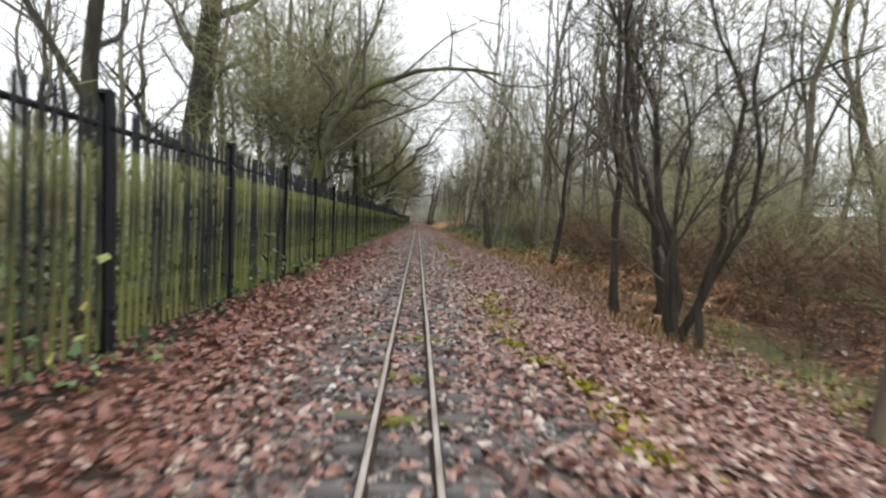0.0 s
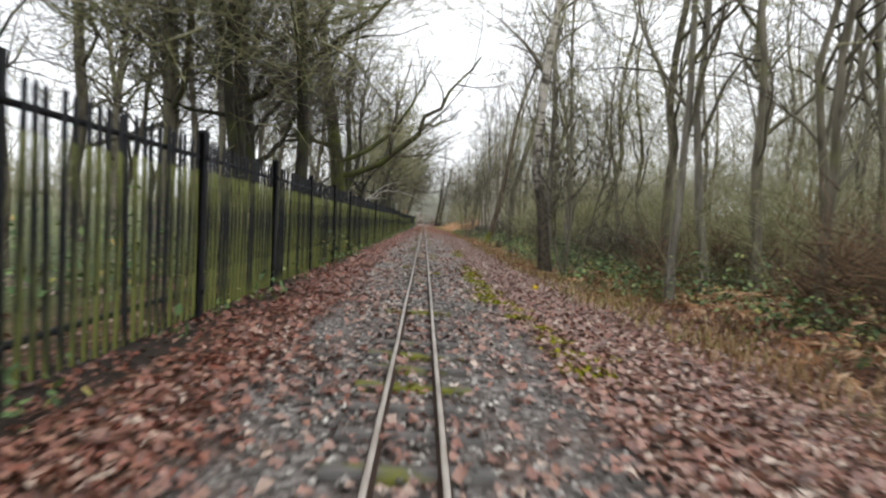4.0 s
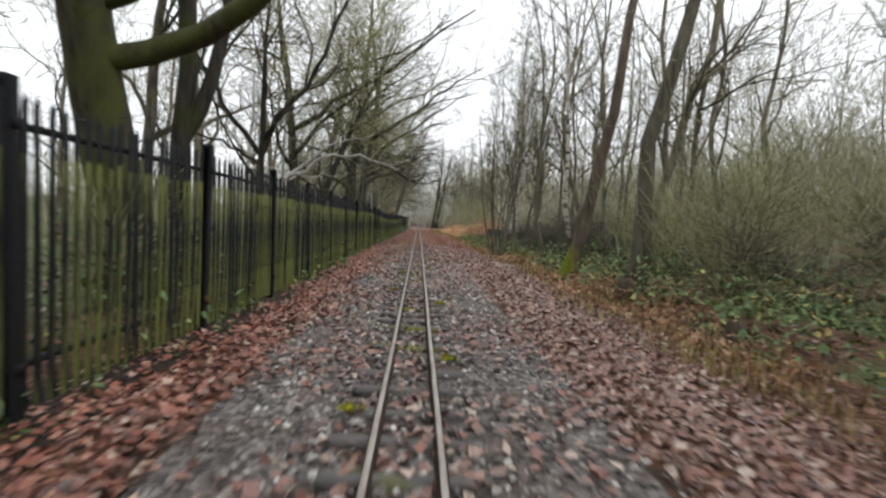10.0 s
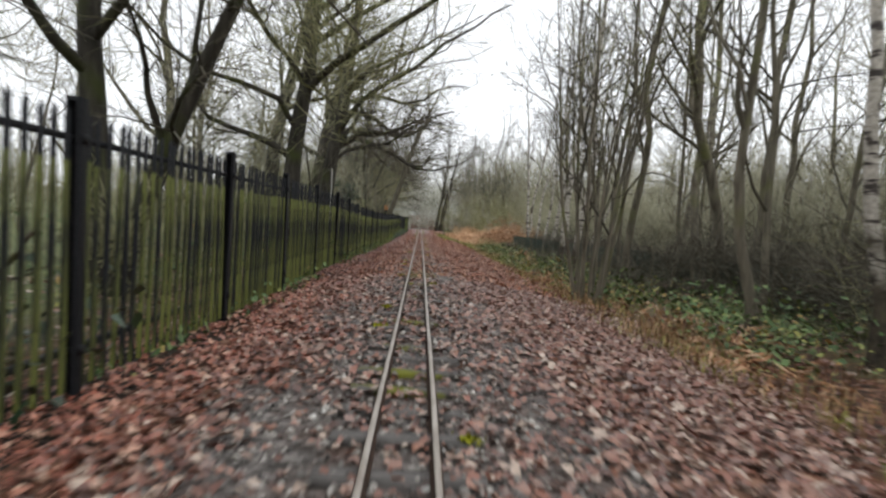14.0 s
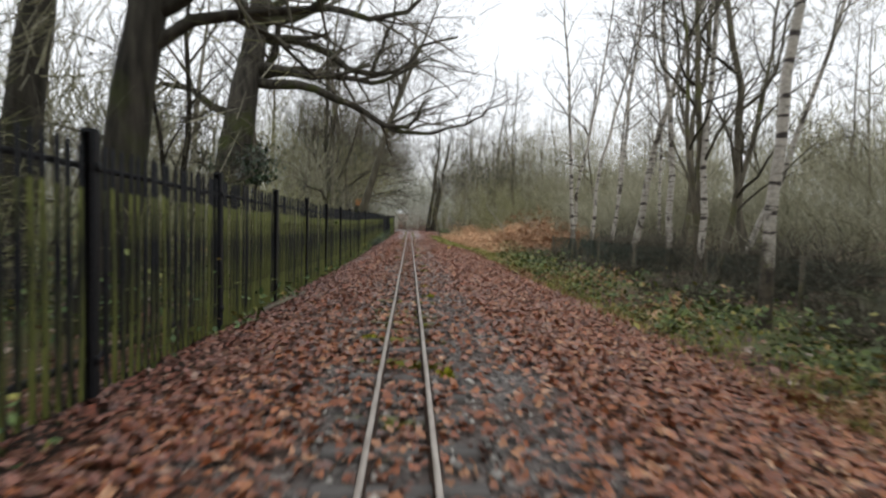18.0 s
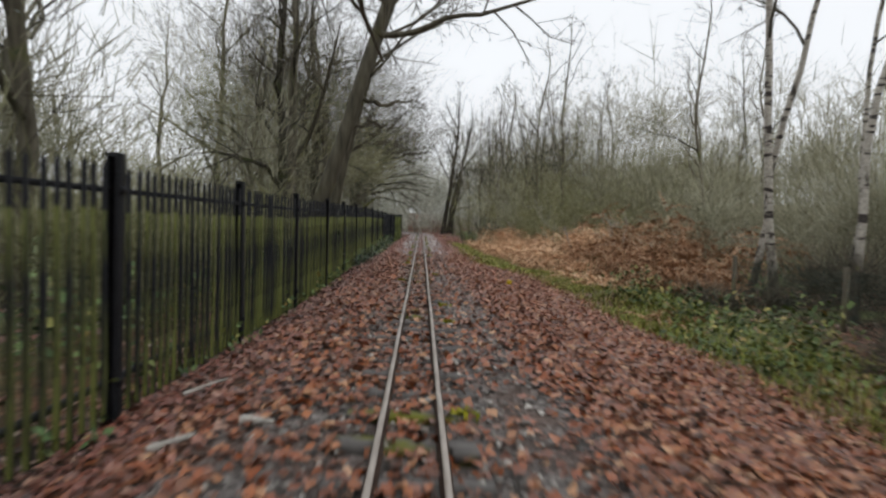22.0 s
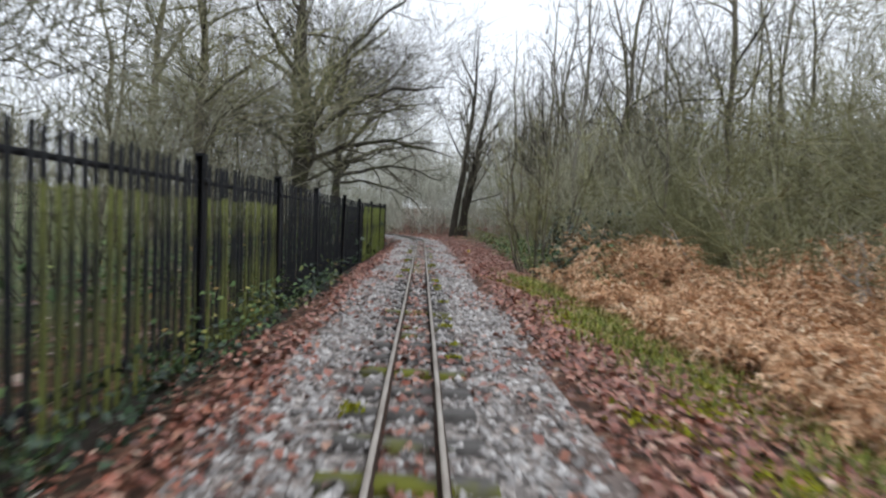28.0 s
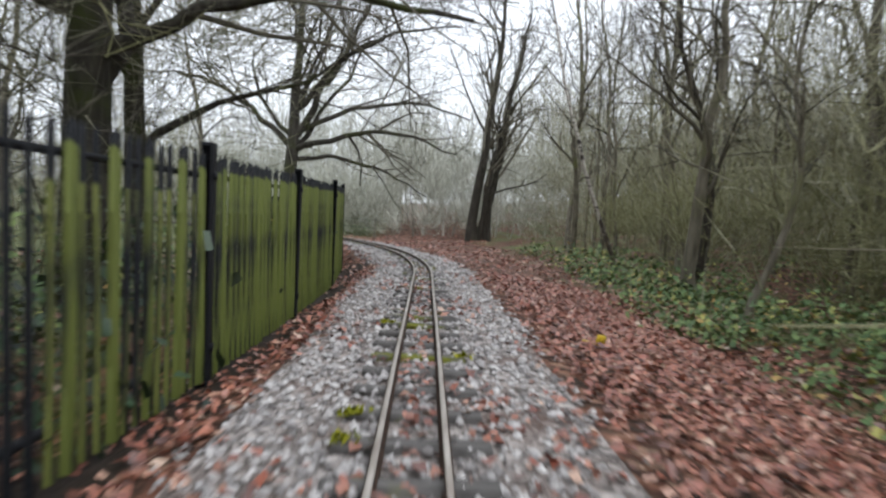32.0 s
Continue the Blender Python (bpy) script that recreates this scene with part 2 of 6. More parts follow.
def ground_material():
    m, nt, b = material("woodland_ground", 0.85, 0.25)
    big, fine = grain(nt, 0.35, 5), grain(nt, 7, 6)
    cells = node(nt, "ShaderNodeTexVoronoi", Scale=13.0)
    where = nt.nodes.new("ShaderNodeTexCoord")
    nt.links.new(where.outputs["Object"], cells.inputs["Vector"])
    pick = nt.nodes.new("ShaderNodeSeparateColor")
    nt.links.new(cells.outputs["Color"], pick.inputs[0])
    leaf = ramp(nt, pick.outputs[0], [(0.0, (0.05, 0.022, 0.015)), (0.45, (0.17, 0.07, 0.042)), (0.8, (0.26, 0.13, 0.085)), (1.0, (0.36, 0.23, 0.16))])
    soil = mixed(nt, ramp(nt, fine, [(0.4, (0, 0, 0)), (0.62, (1, 1, 1))]), leaf, (0.04, 0.026, 0.018))
    green = ramp(nt, fine, [(0.3, (0.04, 0.055, 0.018)), (0.55, (0.11, 0.13, 0.048)), (0.75, (0.21, 0.2, 0.09))])
    t = nt.nodes.new("ShaderNodeTexCoord")
    s = nt.nodes.new("ShaderNodeSeparateXYZ")
    nt.links.new(t.outputs["Object"], s.inputs[0])
    field = ramp(nt, maths(nt, "MULTIPLY", s.outputs[0], -0.02), [(0.05, (0, 0, 0)), (0.09, (1, 1, 1))])
    side = ramp(nt, maths(nt, "MULTIPLY", s.outputs[0], 0.1), [(0.24, (0, 0, 0)), (0.4, (1, 1, 1))])
    wild = maths(nt, "MULTIPLY", ramp(nt, big, [(0.47, (0, 0, 0)), (0.6, (1, 1, 1))]), side)
    nt.links.new(mixed(nt, maths(nt, "MAXIMUM", field, wild), soil, green), b.inputs["Base Color"])
    bump(nt, b, fine, 0.8, 0.04)
    return m


M_GROUND = ground_material()
# Bare earth of the fence foot, with the shadow there painted into its colour.
M_SOIL, _nt, _b = material("shade_dark_soil", 0.8, 0.3)
_n = grain(_nt, 16, 6)
_nt.links.new(ramp(_nt, _n, [(0.3, (0.012, 0.009, 0.007)), (0.6, (0.04, 0.026, 0.018)), (0.75, (0.1, 0.05, 0.032))]), _b.inputs["Base Color"])
bump(_nt, _b, _n, 0.9, 0.03)


def bed_material(name, bright):
    m, nt, b = material(name, 0.8, 0.3)
    cells = node(nt, "ShaderNodeTexVoronoi", Scale=28.0)
    t = nt.nodes.new("ShaderNodeTexCoord")
    nt.links.new(t.outputs["Object"], cells.inputs["Vector"])
    s = nt.nodes.new("ShaderNodeSeparateColor")
    nt.links.new(cells.outputs["Color"], s.inputs[0])
    base = ramp(nt, s.outputs[0], [(at, tuple(bright * k for k in col)) for at, col in ((0.0, (0.05, 0.045, 0.04)), (0.6, (0.17, 0.15, 0.14)), (1.0, (0.3, 0.27, 0.25)))])
    nt.links.new(mixed(nt, ramp(nt, grain(nt, 2.2), [(0.45, (0, 0, 0)), (0.7, (0.7, 0.7, 0.7))]), base, (0.12, 0.065, 0.045)), b.inputs["Base Color"])
    bump(nt, b, cells.outputs["Distance"], 0.9, 0.03)
    return m


M_BED, M_PALE_BED = bed_material("ballast_bed", 1.0), bed_material("pale_ballast_bed", 2.1)


def rail_material():
    m, nt, b = material("worn_rail_steel", 0.38, 0.5)
    b.inputs["Metallic"].default_value = 0.25
    n = grain(nt, 30, 4, (1, 0.1, 1))
    nt.links.new(ramp(nt, n, [(0.35, (0.3, 0.25, 0.21)), (0.65, (0.5, 0.45, 0.4))]), b.inputs["Base Color"])
    return m


def rust_material():
    m, nt, b = material("rusty_rail_side", 0.85, 0.2)
    nt.links.new(ramp(nt, grain(nt, 40, 4), [(0.35, (0.025, 0.017, 0.013)), (0.7, (0.09, 0.055, 0.04))]), b.inputs["Base Color"])
    return m


def sleeper_material():
    m, nt, b = material("weathered_sleeper", 0.8, 0.3)
    o = nt.nodes.new("ShaderNodeObjectInfo")
    n = grain(nt, 14, 5, (0.3, 2, 1))
    wood = ramp(nt, n, [(0.3, (0.05, 0.046, 0.043)), (0.7, (0.2, 0.185, 0.175))])
    mossy = maths(nt, "ADD", grain(nt, 3.3, 4, None, "Object"), maths(nt, "MULTIPLY", o.outputs["Random"], 0.34))
    fac = ramp(nt, mossy, [(0.78, (0, 0, 0)), (0.88, (1, 1, 1))])
    nt.links.new(mixed(nt, fac, wood, (0.15, 0.155, 0.018)), b.inputs["Base Color"])
    bump(nt, b, n, 0.6, 0.01)
    return m


def fence_material(name, algae_from, green=(0.1, 0.125, 0.03), bare_from=1.42):
    """Black paint under streaks of green algae."""
    m, nt, b = material(name, 0.6, 0.2)
    o = nt.nodes.new("ShaderNodeObjectInfo")
    streak = grain(nt, 3.0, 5, (3.5, 3.5, 0.5))
    n = maths(nt, "ADD", streak, maths(nt, "MULTIPLY", o.outputs["Random"], 0.25))
    t = nt.nodes.new("ShaderNodeTexCoord")
    s = nt.nodes.new("ShaderNodeSeparateXYZ")
    nt.links.new(t.outputs["Object"], s.inputs[0])
    n = maths(nt, "SUBTRACT", n, maths(nt, "MULTIPLY", maths(nt, "MAXIMUM", maths(nt, "SUBTRACT", s.outputs[2], bare_from), 0.0), 7.0))
    paint = ramp(nt, grain(nt, 50, 3), [(0.3, (0.006, 0.007, 0.009)), (0.7, (0.02, 0.021, 0.024))])
    fac = ramp(nt, n, [(algae_from, (0, 0, 0)), (algae_from + 0.2, (1, 1, 1))])
    nt.links.new(mixed(nt, fac, paint, green), b.inputs["Base Color"])
    return m


M_RAIL, M_RUST, M_SLEEPER = rail_material(), rust_material(), sleeper_material()
M_POST = fence_material("black_post_paint", 0.95)
M_PALE = fence_material("algae_stained_black_paint", 0.49, (0.166, 0.182, 0.049))
M_PALE_FACE = fence_material("faintly_stained_black_paint", 0.56, (0.05, 0.056, 0.02))
M_PALE_BLACK = fence_material("clean_black_paint", 0.93)
M_PALE_GREEN = fence_material("algae_covered_paint", 0.4, (0.135, 0.158, 0.038), 1.6)
M_LINK = material("green_coated_wire", 0.5, 0.4)[0]
M_LINK.node_tree.nodes["Principled BSDF"].inputs["Base Color"].default_value = (0.036, 0.075, 0.062, 1)
M_YELLOW, _nt, _b = material("faded_yellow_plastic", 0.5, 0.4)
_nt.links.new(ramp(_nt, grain(_nt, 30), [(0.3, (0.55, 0.36, 0.01)), (0.7, (0.8, 0.6, 0.03))]), _b.inputs["Base Color"])


# ---- mesh helpers ----
def mesh_of(name, verts, faces, mats, slots=None, smooth=False):
    """A mesh from arrays: verts (n, 3) and faces, all of one number of corners."""
    verts, faces = np.asarray(verts, np.float32), np.asarray(faces, np.int32)
    me = bpy.data.meshes.new(name)
    k = faces.shape[1]
    me.vertices.add(len(verts))
    me.vertices.foreach_set("co", verts.ravel())
    me.loops.add(faces.size)
    me.loops.foreach_set("vertex_index", faces.ravel())
    me.polygons.add(len(faces))
    me.polygons.foreach_set("loop_start", np.arange(0, faces.size, k, dtype=np.int32))
    me.polygons.foreach_set("loop_total", np.full(len(faces), k, np.int32))
    for m in mats if isinstance(mats, (list, tuple)) else [mats]:
        me.materials.append(m)
    if slots is not None:
        me.polygons.foreach_set("material_index", np.asarray(slots, np.int32))
    if smooth:
        me.polygons.foreach_set("use_smooth", np.ones(len(faces), bool))
    me.update(calc_edges=True)
    return me


def thing(name, x, y, z, label, category, group="", kind=""):
    e = tagged(new(name), label, category, group, kind)
    e.empty_display_size = 0.2
    e.matrix_basis = pose(x, y, z)
    return e


def part_of(name, me, parent, label="", kind="", at=None):
    ob = new(name, me)
    ob.parent = parent
    if at is not None:
        ob.matrix_basis = at
    return tagged(ob, label, "", "", kind)


def box_arrays(x0, x1, y0, y1, z0, z1, bevel=0.0):
    """A box, its upper edges chamfered where asked."""
    b = bevel
    v = [(x0, y0, z0), (x1, y0, z0), (x1, y1, z0), (x0, y1, z0), (x0, y0, z1 - b), (x1, y0, z1 - b), (x1, y1, z1 - b), (x0, y1, z1 - b),
         (x0 + b, y0 + b, z1), (x1 - b, y0 + b, z1), (x1 - b, y1 - b, z1), (x0 + b, y1 - b, z1)]
    f = [(3, 2, 1, 0), (8, 9, 10, 11)] + [(i, (i + 1) % 4, (i + 1) % 4 + 4, i + 4) for i in range(4)] + [(i + 4, (i + 1) % 4 + 4, (i + 1) % 4 + 8, i + 8) for i in range(4)]
    return np.array(v, float), np.array(f)


def joined(pieces):
    """Arrays of several pieces as one."""
    vs, fs, n = [], [], 0
    for v, f in pieces:
        vs.append(v)
        fs.append(np.asarray(f) + n)
        n += len(v)
    return np.concatenate(vs), np.concatenate(fs)


def tubes(paths):
    """Tapered tubes along paths of (points, radii, sides), as arrays of vertices and triangles; straight three-sided twigs end in a point."""
    groups = {}
    for p, r, s in paths:
        groups.setdefault((len(p), s), []).append((p, r))
    vs, fs, base = [], [], 0
    for (n, s), some in groups.items():
        p = np.array([a for a, _ in some])
        r = np.array([b for _, b in some])
        way = np.gradient(p, axis=1)
        way /= np.linalg.norm(way, axis=2, keepdims=True) + 1e-9
        ref = np.where(np.abs(way[:, :1, 2:3]) > 0.8, np.array([1.0, 0, 0]), np.array([0, 0, 1.0]))
        u = np.cross(way, np.broadcast_to(ref, way.shape))
        u /= np.linalg.norm(u, axis=2, keepdims=True) + 1e-9
        w = np.cross(way, u)
        a = np.arange(s) * 2 * np.pi / s
        ring = u[:, :, None] * np.cos(a)[:, None] + w[:, :, None] * np.sin(a)[:, None]
        v = p[:, :, None] + ring * r[:, :, None, None]
        if n == 2 and s == 3:
            v = np.concatenate([v[:, 0], p[:, 1:]], 1)
            vs.append(v.reshape(-1, 3))
            fs.append((base + np.arange(len(some))[:, None, None] * 4 + np.array([(0, 1, 3), (1, 2, 3), (2, 0, 3)])).reshape(-1, 3))
            base += len(some) * 4
            continue
        vs.append(v.reshape(-1, 3))
        i, j, k = np.meshgrid(np.arange(len(some)), np.arange(n - 1), np.arange(s), indexing="ij")
        at = lambda jj, kk: base + (i * n + jj) * s + kk % s
        fs.append(np.stack([at(j, k), at(j, k + 1), at(j + 1, k + 1)], -1).reshape(-1, 3))
        fs.append(np.stack([at(j, k), at(j + 1, k + 1), at(j + 1, k)], -1).reshape(-1, 3))
        base += len(some) * n * s
    return np.concatenate(vs), np.concatenate(fs)


def wander(rng, p, d, length, n, bend, rise, hold=0.0):
    """Points of a crooked line from p towards d; rise lifts or drops it on the way, hold brings it back to its course."""
    pts, d, step = [np.array(p, float)], np.array(d, float), length / (n - 1)
    d = d / np.linalg.norm(d)
    course = d
    for _ in range(n - 1):
        d = d * (1 - hold) + course * hold + rng.normal(0, bend, 3) + (0, 0, rise)
        d = d / np.linalg.norm(d)
        pts.append(pts[-1] + d * step)
    return np.array(pts)


def bent_line(rng, via, wide, n=13):
    """A limb that swings through a few bends, a little crooked in between."""
    via = np.array(via, float)
    t = np.concatenate([[0], np.cumsum(np.linalg.norm(np.diff(via, axis=0), axis=1))])
    at = np.linspace(0, t[-1], n)
    line = np.stack([np.interp(at, t, via[:, k]) for k in range(3)], -1)
    soft = line.copy()
    soft[1:-1] = (line[:-2] + line[1:-1] * 2 + line[2:]) / 4
    soft[1:-1] += rng.normal(0, 0.02 + wide * 0.15, (n - 2, 3))
    return soft


def side_way(rng, d, angle):
    """A direction at an angle from d, turned at random."""
    r = rng.normal(0, 1, 3)
    r -= d * (r @ d)
    r /= np.linalg.norm(r) + 1e-9
    return d * math.cos(angle) + r * math.sin(angle)


def sprout(rng, paths, line, radius, level, kids, depth, bend, rise, fan=(0.5, 1.0), shrink=0.6, start=0.25):
    """Branches from a line, and theirs in turn."""
    n = len(line)
    total = np.linalg.norm(line[-1] - line[0])
    for _ in range(kids[0]):
        f = rng.uniform(start, 1.0) * (n - 1)
        i = min(int(f), n - 2)
        p = line[i] + (line[i + 1] - line[i]) * (f - i)
        d = line[i + 1] - line[i]
        d = d / np.linalg.norm(d)
        length = total * shrink * rng.uniform(0.5, 1.0) * (1.15 - 0.5 * f / (n - 1))
        r = max(0.0055, radius * (1 - 0.75 * f / (n - 1)) * rng.uniform(0.35, 0.6))
        m = 4 if depth > 2 else 3 if depth > 1 else 2
        twig = wander(rng, p, side_way(rng, d, rng.uniform(*fan)), length, m, bend, rise)
        paths.append((twig, np.linspace(r, max(0.0028, r * 0.35), m), 3 if level else 5))
        if depth > 1:
            sprout(rng, paths, twig, r, level + 1, kids[1:], depth - 1, bend, rise, fan, shrink)


def tree(name, x, y, z, height, width, mat, label, seed, lean=(0, 0), limbs=7, first=0.35, reach=0.38, kids=(7, 5, 3), bend=0.16, limb_parts=False, given=(), group="", flare=1.5, fork=(0.5, 0.95), rise=0.05, wob=0.05, stems=((0, 0, 0, 0, 1),), twig_mat=None, category="tree"):
    """A bare tree: tapered trunk or stems, limbs and a crown of twigs. given: limbs of (width, a few bends from the foot)."""
    rng = np.random.default_rng(seed)
    top = thing(name, x, y, z, label, category, group)
    crown, twig_mat = [], twig_mat or M_TWIG
    for sx, sy, lx, ly, size in stems:
        h, w = height * size * (1 if size == 1 else rng.uniform(0.85, 1.0)), width * size
        n = 14
        way = np.array([lean[0] + lx, lean[1] + ly, 1.0])
        trunk = wander(rng, (sx, sy, -0.25), way, h, n, wob * 1.6, 0.004, 0.4)
        f = np.linspace(0, 1, n)
        radii = w / 2 * ((1 - f) ** 0.8 * 0.92 + 0.06) * (1 + (flare - 1) * np.exp(-f * h / 0.35))
        part_of("trunk" if len(stems) == 1 else "stem", mesh_of("trunk", *tubes([(trunk, radii, 10)]), mat, smooth=True), top)
        made = []
        for i in range(limbs):
            g = first + (0.97 - first) * (i + rng.uniform(0, 0.9)) / limbs
            k = min(int(g * (n - 1)), n - 2)
            p = trunk[k] + (trunk[k + 1] - trunk[k]) * (g * (n - 1) - k)
            d = trunk[k + 1] - trunk[k]
            d = side_way(rng, d / np.linalg.norm(d), rng.uniform(*fork))
            length = h * reach * rng.uniform(0.6, 1.0) * (1.25 - 0.8 * g)
            r = w / 2 * (1 - g) ** 0.8 * rng.uniform(0.35, 0.55) + 0.006
            made.append((wander(rng, p, d, length, 7, bend, rise), r))
        if size == 1:
            for wide, via in given:
                root = np.array([np.interp(via[0][2], trunk[:, 2], trunk[:, q]) for q in range(3)])
                if np.hypot(root[0] - via[0][0], root[1] - via[0][1]) < 0.9:
                    via = (tuple(root), *via[1:])
                made.append((bent_line(rng, via, wide), wide / 2))
        for line, r in made:
            tube = (line, np.linspace(r, r * 0.22, len(line)), 6)
            if limb_parts:
                part_of("limb", mesh_of("limb", *tubes([tube]), mat, smooth=True), top)
            else:
                crown.append(tube)
            sprout(rng, crown, line, r, 0, kids, len(kids), bend * 1.1, rise * 0.4)
    if crown:
        part_of("crown", mesh_of("crown", *tubes(crown), twig_mat), top, "bare twigs of the crown", "stuff")
    return top


# ---- lie of the land ----
BAY = 2.75
POST_AT = {0: 4.3, 1: 7.03, 4: 15.42, 7: 23.69, 10: 32.01, 13: 40.14, 17: 51.24, 20: 59.47, 23: 67.72, 26: 75.78, 28: 81.10, 30: 86.49, 33: 94.96, 35: 100.33, 38: 108.67, 41: 116.85}


def post_y(k):
    """Where the k-th post stands along the line."""
    ks = list(POST_AT)
    if k < 0:
        return POST_AT[0] + BAY * k
    if k > ks[-1]:
        return POST_AT[ks[-1]] + BAY * (k - ks[-1])
    return float(np.interp(k, ks, [POST_AT[i] for i in ks]))


def curve_at(s):
    """The line's centre and heading at s metres: straight, then a bend to the left."""
    start, radius = 116.0, 26.0
    if s <= start:
        return 0.0, s, 0.0
    a = min((s - start) / radius, 1.5)
    rest = max(0.0, (s - start) - 1.5 * radius)
    return -radius * (1 - math.cos(a)) - rest * math.sin(a), start + radius * math.sin(a) + rest * math.cos(a), a


def fence_x(y):
    return np.interp(y, [0, 15, 25, 37, 51, 60, 66, 73, 79, 84, 95, 103, 109, 113, 120], [-2.1, -2.12, -2.09, -2.05, -2.03, -2.05, -2.1, -2.05, -1.95, -1.87, -1.89, -1.83, -1.67, -1.53, -1.5])


def fence_z(y):
    return np.interp(y, [0, 7, 15, 30, 46, 60, 66, 73, 81, 86, 95, 106, 112, 120], [-0.12, -0.16, -0.18, -0.24, -0.31, -0.32, -0.45, -0.53, -0.55, -0.49, -0.44, -0.47, -0.46, -0.38])


def right_z(y):
    return np.interp(y, [0, 9, 15, 29, 37, 45, 56, 70, 84, 108, 125], [-0.55, -0.55, -0.3, -0.52, -0.55, -0.38, -0.5, -0.58, -0.58, -0.6, -0.3])


def land(x, y):
    """Height of the ground: a low bank that carries the line, falling away to both sides."""
    x, y = np.asarray(x, float), np.asarray(y, float)
    s = np.clip(y - 116, 0, None)
    c = -np.clip(26 - np.sqrt(np.clip(26.0**2 - np.minimum(s, 25.9) ** 2, 0, None)), 0, None)
    u = x - c
    shoulder = 0.75
    left = np.clip((-u - shoulder) / np.maximum(-fence_x(y) - shoulder, 0.3), 0, 1)
    right = np.clip((u - shoulder) / 2.6, 0, 1)
    z = -0.085 + left**1.2 * (fence_z(y) + 0.085) + right**1.3 * (right_z(y) + 0.085)
    z = z + np.clip(x - 10, 0, 40) * 0.1 + np.clip(-x - 25, 0, 60) * 0.02 + np.clip(y - 150, 0, 60) * 0.07
    z = z - np.clip(y - 126, 0, 30) * 0.03 * np.clip(1 - np.abs(u) / 40, 0, 1) * (u > 1.2)
    rough = 0.06 * (np.sin(x * 1.7 + y * 0.6) + np.sin(x * 0.9 - y * 1.1 + 2)) * np.clip((np.abs(u) - 2.2) / 3, 0, 1)
    return z + rough


# ---- ground ----
def ground_sheet():
    xs = np.concatenate([-np.geomspace(3.2, 900, 34)[::-1], np.linspace(-3, 4, 57), np.geomspace(4.2, 900, 34)])
    ys = np.concatenate([-np.geomspace(4, 900, 16)[::-1], np.arange(-3, 160, 0.5), np.geomspace(161, 1200, 24)])
    gx, gy = np.meshgrid(xs, ys)
    gz = land(gx, np.clip(gy, -3, 200))
    v = np.stack([gx, gy, gz], -1).reshape(-1, 3)
    i, j = np.meshgrid(np.arange(len(ys) - 1), np.arange(len(xs) - 1), indexing="ij")
    a = i * len(xs) + j
    f = np.stack([a, a + 1, a + len(xs) + 1, a + len(xs)], -1).reshape(-1, 4)
    mid = (xs[j] + xs[j + 1]) / 2
    yy = (ys[i] + ys[i + 1]) / 2
    bed = (np.abs(mid) < np.where(yy > 90, 0.9, 0.95)) & (yy < 118) & (yy > -3)
    # Slot 3: soil strip along the palisade, darkened for the shadow at its foot.
    g = new("ground", mesh_of("ground", v, f, [M_GROUND, M_BED, M_PALE_BED, M_SOIL], np.where((np.abs(mid - fence_x(yy) - 0.05) < 0.36) & (yy < 120), 3, bed * np.where(yy > 90, 2, 1)).ravel(), True))
    tagged(g, "woodland floor of soil and leaves with a ballast bank", "ground", "", "structure")


ground_sheet()


# ---- railway ----
def along(s, off, z):
    x, y, a = curve_at(s)
    return x + off * math.cos(a), y + off * math.sin(a), z


RAIL_S = np.concatenate([np.arange(-3, 116, 1.0), np.arange(116, 165, 0.5)])
GAUGE = 0.272


def rail_mesh(off):
    """A small flat-bottomed rail: foot, web and a rounded, polished head."""
    outline = [(-0.026, -0.056), (0.026, -0.056), (0.026, -0.051), (0.006, -0.045), (0.005, -0.018), (0.0125, -0.014), (0.013, -0.003), (0.009, 0), (-0.009, 0), (-0.013, -0.003), (-0.0125, -0.014), (-0.005, -0.018), (-0.006, -0.045), (-0.026, -0.051)]
    n = len(outline)
    v = [along(s, off + a + 0.002 * math.sin(s * 1.3 + off * 9), b) for s in RAIL_S for a, b in outline]
    f = [(i * n + k, i * n + (k + 1) % n, (i + 1) * n + (k + 1) % n, (i + 1) * n + k) for i in range(len(RAIL_S) - 1) for k in range(n)]
    slots = [0 if k in (5, 6, 7, 8, 9, 10) else 1 for i in range(len(RAIL_S) - 1) for k in range(n)]
    return mesh_of("rail", v, f, [M_RAIL, M_RUST], slots)


track = thing("railway_track", 0, 0, 0, "narrow miniature railway track with worn steel rails", "railway track", "", "structure")
for off in (-GAUGE / 2, GAUGE / 2):
    part_of("rail", rail_mesh(off), track, "worn steel rail with rusty sides")


# ---- palisade fence ----
def pale_mesh(mat, face, wide, deep=1.15):
    """A corrugated steel pale with a three-pointed top; algae grow on its weather side."""
    prof = [(wide * y, x * deep) for y, x in ((-0.5, 0.0), (-0.31, 0.02), (-0.15, 0.02), (0, 0.008), (0.15, 0.02), (0.31, 0.02), (0.5, 0.0))]
    tip = [1.69, 1.735, 1.7, 1.745, 1.7, 1.735, 1.69]
    v = []
    for dep in (0.0, -0.003):
        for y, x in prof:
            v.append((x + dep, y, 0.06))
        for (y, x), t in zip(prof, tip):
            v.append((x + dep - (0.012 if t > 1.695 else 0), y, t))
    f, slots = [], []
    for i in range(6):
        slots += [1 if i in (0, 3) else 0, 0, 0]
        f.append((i, i + 1, i + 8, i + 7))
        f.append((14 + i + 1, 14 + i, 14 + i + 7, 14 + i + 8))
        f.append((i + 7, i + 8, i + 22, i + 21))
    return mesh_of("pale", v, f, [face, mat], slots)


